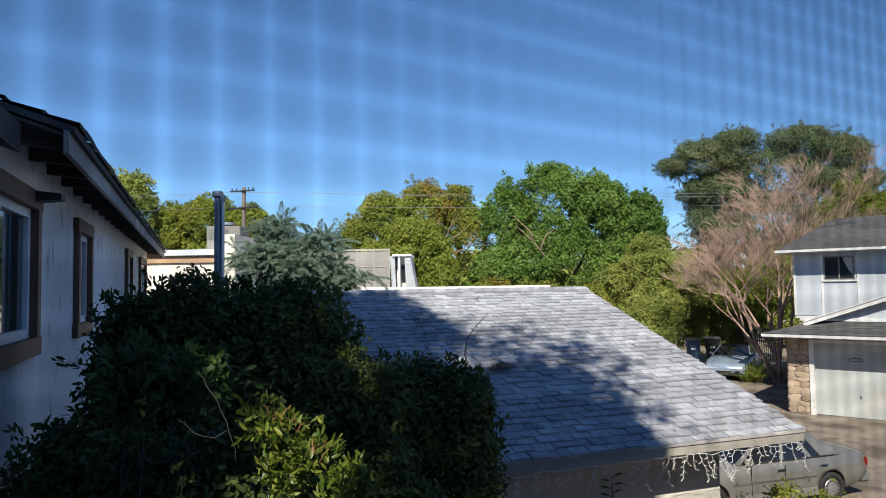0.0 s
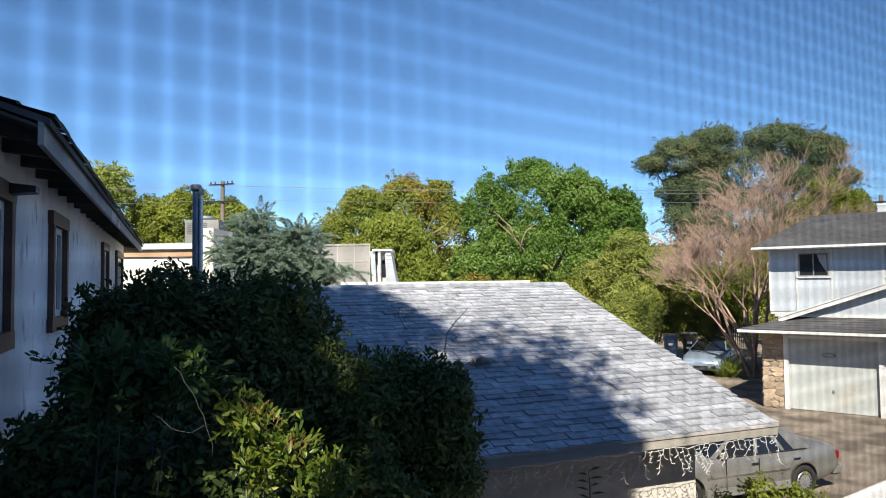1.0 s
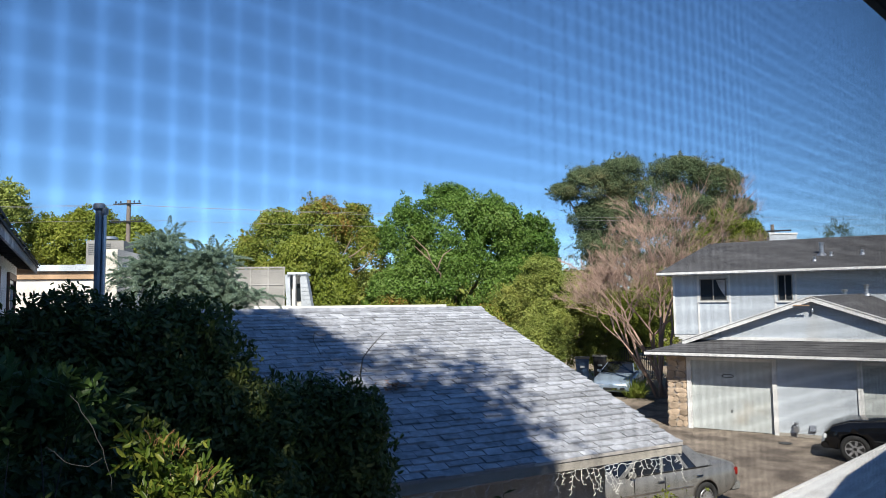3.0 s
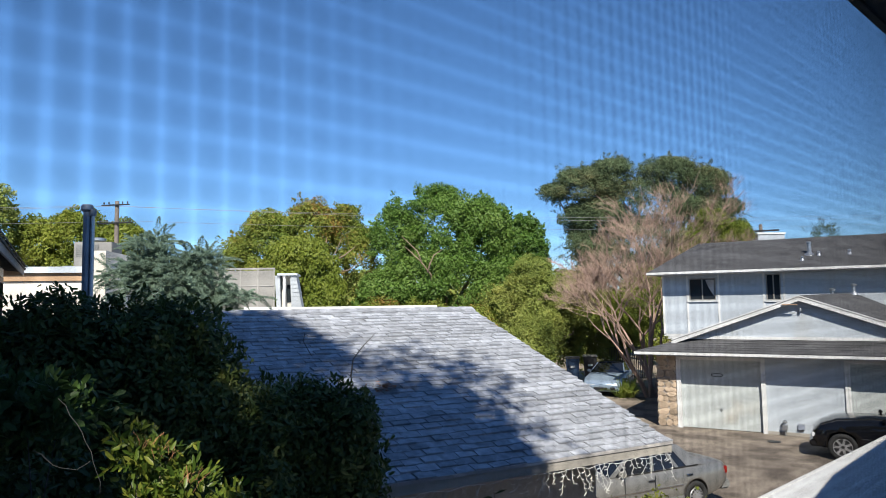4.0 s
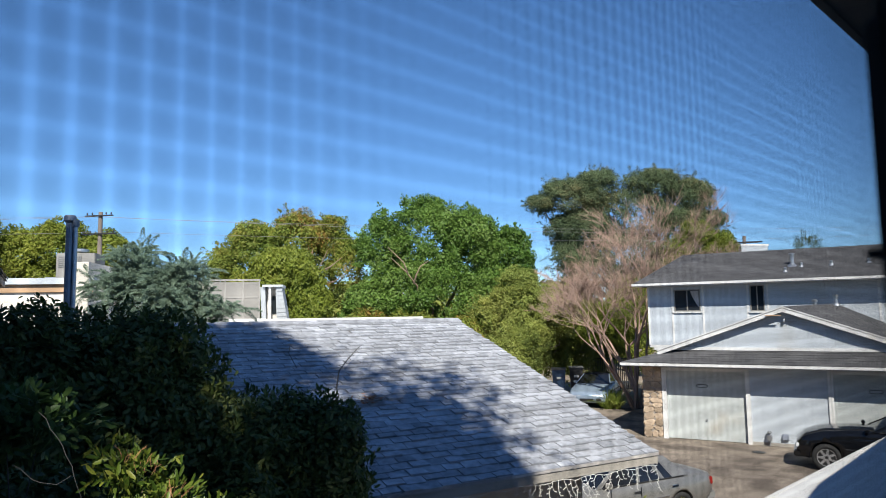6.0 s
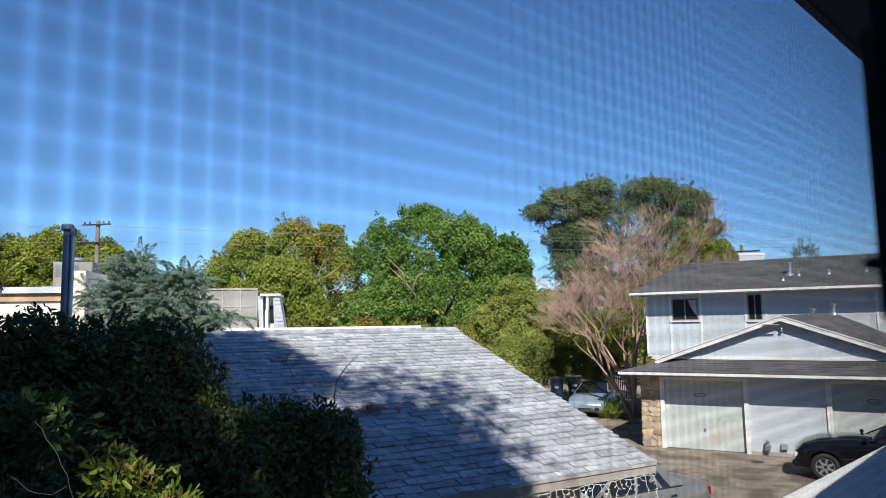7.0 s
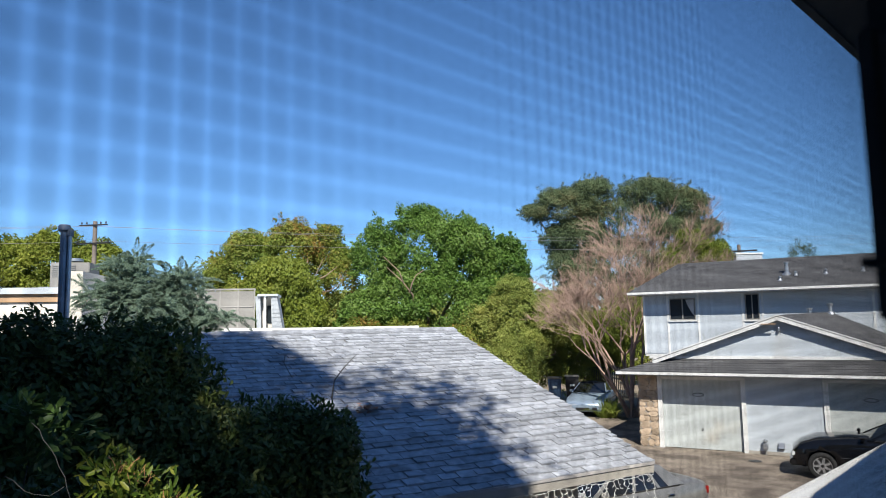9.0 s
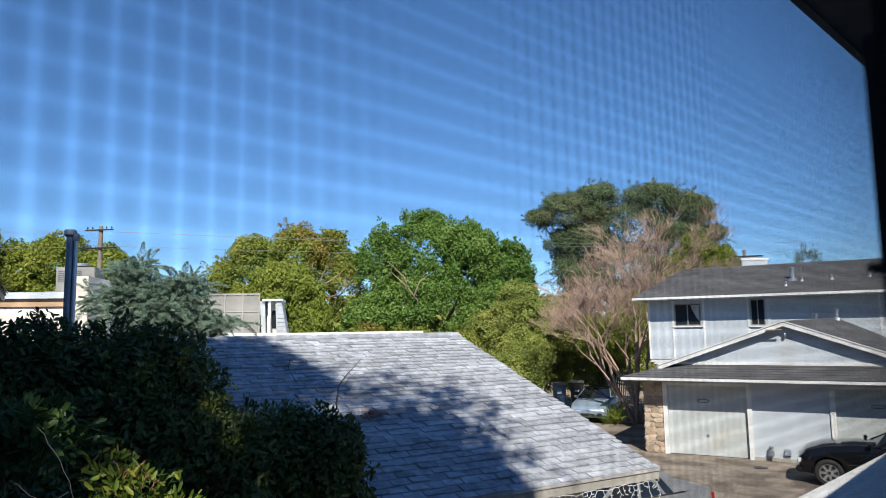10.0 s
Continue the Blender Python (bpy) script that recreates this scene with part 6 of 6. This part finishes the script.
ROWS, TABW = 37, 0.26
SLOPE = math.atan(SSL)
SLEN = SRUN / math.cos(SLOPE)
EXP = SLEN / ROWS
TABS = []
for w_, t_ in ((TABW - 0.008, 0.014), (TABW - 0.014, 0.024), (TABW - 0.02, 0.034)):
    tab_v, tab_f = tab_mesh(w_, EXP, t_, 0.004)
    tab_data = np_mesh("shingle", tab_v, tab_f)
    tab_data.materials.append(SHINGLE)
    TABS.append((tab_v, tab_f, tab_data))
tilt = Matrix.Rotation(SLOPE, 4, 'X')
RV, RF = [], []
rng = random.Random(21)
for r in range(ROWS):
    y = (r * EXP - 0.03) * math.cos(SLOPE)
    z = SZ0 - 0.026 + (r * EXP - 0.03) * math.sin(SLOPE)
    shift = (0.5 if r % 2 else 0.0) * TABW + rng.uniform(-0.02, 0.02)
    k = 0
    while True:
        x = 0.0 - TABW / 2 + 0.02 - k * TABW - shift
        k += 1
        if x < SX + TABW / 2:
            break
        tab_v, tab_f, tab_data = rng.choice(TABS)
        m = Matrix.Translation((x + rng.uniform(-0.004, 0.004), y + rng.choice((-0.015, 0.0, 0.02)), z)) @ tilt @ Matrix.Rotation(rng.uniform(-0.02, 0.02), 4, 'Y') @ Matrix.Rotation(rng.uniform(-0.02, 0.02), 4, 'Z')
        if x > -2.5:
            link_mesh("shingle", tab_data, None, shed, "", m)
        else:
            b = len(RV)
            RV.extend([m @ Vector(v) for v in tab_v])
            RF.extend([tuple(b + i for i in f) for f in tab_f])
    if shift > 0.08:       # the half tab at the rake
        m = Matrix.Translation((0.02 - shift / 2, y, z)) @ tilt @ Matrix.Diagonal((shift / TABW, 1, 1, 1))
        b = len(RV)
        RV.extend([m @ Vector(v) for v in tab_v])
        RF.extend([tuple(b + i for i in f) for f in tab_f])
rest = link_mesh("shingle_field", np_mesh("shingle_field", RV, RF), SHINGLE_S, shed)
tagged(rest, kind="stuff")
cap_data = np_mesh("ridge_cap", [(-0.16, -0.16, -0.05), (0.16, -0.16, -0.05), (0.16, 0, 0.012), (-0.16, 0, 0.012), (0.16, 0.16, -0.06), (-0.16, 0.16, -0.06), (-0.16, -0.16, -0.07), (0.16, -0.16, -0.07)], [(0, 1, 2, 3), (3, 2, 4, 5), (0, 6, 7, 1)])
cap_data.materials.append(SHINGLE)
for i in range(int(-SX / 0.26)):
    link_mesh("ridge_cap", cap_data, None, shed, "", Matrix.Translation((-0.14 - i * 0.26, SRUN, SZ1 + 0.012)) @ Matrix.Rotation(radians(1.5), 4, 'Y'))


def course_strips(name, parent, lo0, lo1, hi0, hi1, n, seed, t=0.014, length=0.95):
    """Rows of dark shingle strips over a roof plane, joined: lower edge lo0-lo1, upper edge hi0-hi1."""
    lo0, lo1, hi0, hi1 = map(Vector, (lo0, lo1, hi0, hi1))
    nr = (lo1 - lo0).cross(hi0 - lo0).normalized()
    if nr.z < 0:
        nr = -nr
    r_ = random.Random(seed)
    V, Fc = [], []
    for i in range(n):
        a0, a1 = lo0.lerp(hi0, i / n), lo1.lerp(hi1, i / n)
        b0, b1 = lo0.lerp(hi0, (i + 1.08) / n), lo1.lerp(hi1, (i + 1.08) / n)
        cuts, x, tot = [0.0], -r_.uniform(0, length), (a1 - a0).length
        while x < tot:
            x += length * r_.uniform(0.3, 1.0)
            if 0 < x < tot:
                cuts.append(x / tot)
        cuts.append(1.0)
        for c0, c1 in zip(cuts, cuts[1:]):
            h = t * r_.uniform(0.7, 1.3)
            q = [a0.lerp(a1, c0) + nr * h, a0.lerp(a1, c1) + nr * h, b0.lerp(b1, c1) + nr * 0.003, b0.lerp(b1, c0) + nr * 0.003, a0.lerp(a1, c0), a0.lerp(a1, c1)]
            k = len(V)
            V.extend(q)
            Fc.extend([(k, k + 1, k + 2, k + 3), (k, k + 4, k + 5, k + 1)])
    tagged(link_mesh(name, np_mesh(name, V, Fc), DARK_SHINGLE, parent), kind="stuff")


course_strips("shingle_layer", house, (E0, -0.8, 2.664), (E1, -0.8, 2.664), (1.0, 0.02, 3.074), (E1, 0.02, 3.074), 6, 1)
course_strips("shingle_layer", house, (el, ef, 5.524), (er, ef, 5.524), (0.2, RB, RZ + 0.004), (er, RB, RZ + 0.004), 26, 2, 0.008)
course_strips("shake_layer", stucco_house, (FX0 - 0.04, FO + 0.05, 5.34), (FX1, FO + 0.05, 5.34), (FX0 - 0.04, -4.5, 6.96), (FX1, -4.5, 6.96), 26, 5, 0.022, 0.3)

# field stones on the garage corner
stone_kinds = []
for k in range(4):
    r_ = random.Random(40 + k)
    nn = 5 + k % 2
    rim, face = [], []
    for i in range(nn):
        a = 2 * math.pi * i / nn
        rr = r_.uniform(0.42, 0.54)
        cx, cz = rr * math.cos(a), rr * math.sin(a)
        f = 0.5 / max(abs(cx), abs(cz), 0.36)
        cx, cz = cx * min(f, 1.25), cz * min(f, 1.25)
        rim.append((cx, 0.3, cz))
        face.append((cx * r_.uniform(0.8, 0.95), -0.5 + r_.uniform(0, 0.35), cz * r_.uniform(0.8, 0.95)))
    Fs = [tuple(range(nn, 2 * nn))[::-1]] + [(i, (i + 1) % nn, nn + (i + 1) % nn, nn + i) for i in range(nn)]
    me = np_mesh("stone", rim + face, Fs)
    me.materials.append(STONE)
    stone_kinds.append(me)
r_ = random.Random(77)


def stone_face(a0, a1, front, side):
    z = 0.02
    while z < 2.4:
        h = r_.uniform(0.13, 0.26)
        x = a0
        while x < a1 - 0.04:
            w_ = min(r_.uniform(0.18, 0.45), a1 - x)
            if a1 - x - w_ < 0.1:
                w_ = a1 - x
            m = Matrix.Translation((x + w_ / 2, front, z + h / 2)) if not side else Matrix.Translation((front, x + w_ / 2, z + h / 2)) @ Matrix.Rotation(-math.pi / 2, 4, 'Z')
            m = m @ Matrix.Rotation(r_.uniform(-0.4, 0.4), 4, 'Y') @ Matrix.Diagonal((w_ * r_.uniform(1.0, 1.2), r_.uniform(0.05, 0.11), h * r_.uniform(1.05, 1.3), 1))
            link_mesh("stone", r_.choice(stone_kinds), None, house, "", m)
            x += w_
        z += h


stone_face(-0.06, 0.61, 0.015, False)
stone_face(0.02, 1.2, -0.055, True)
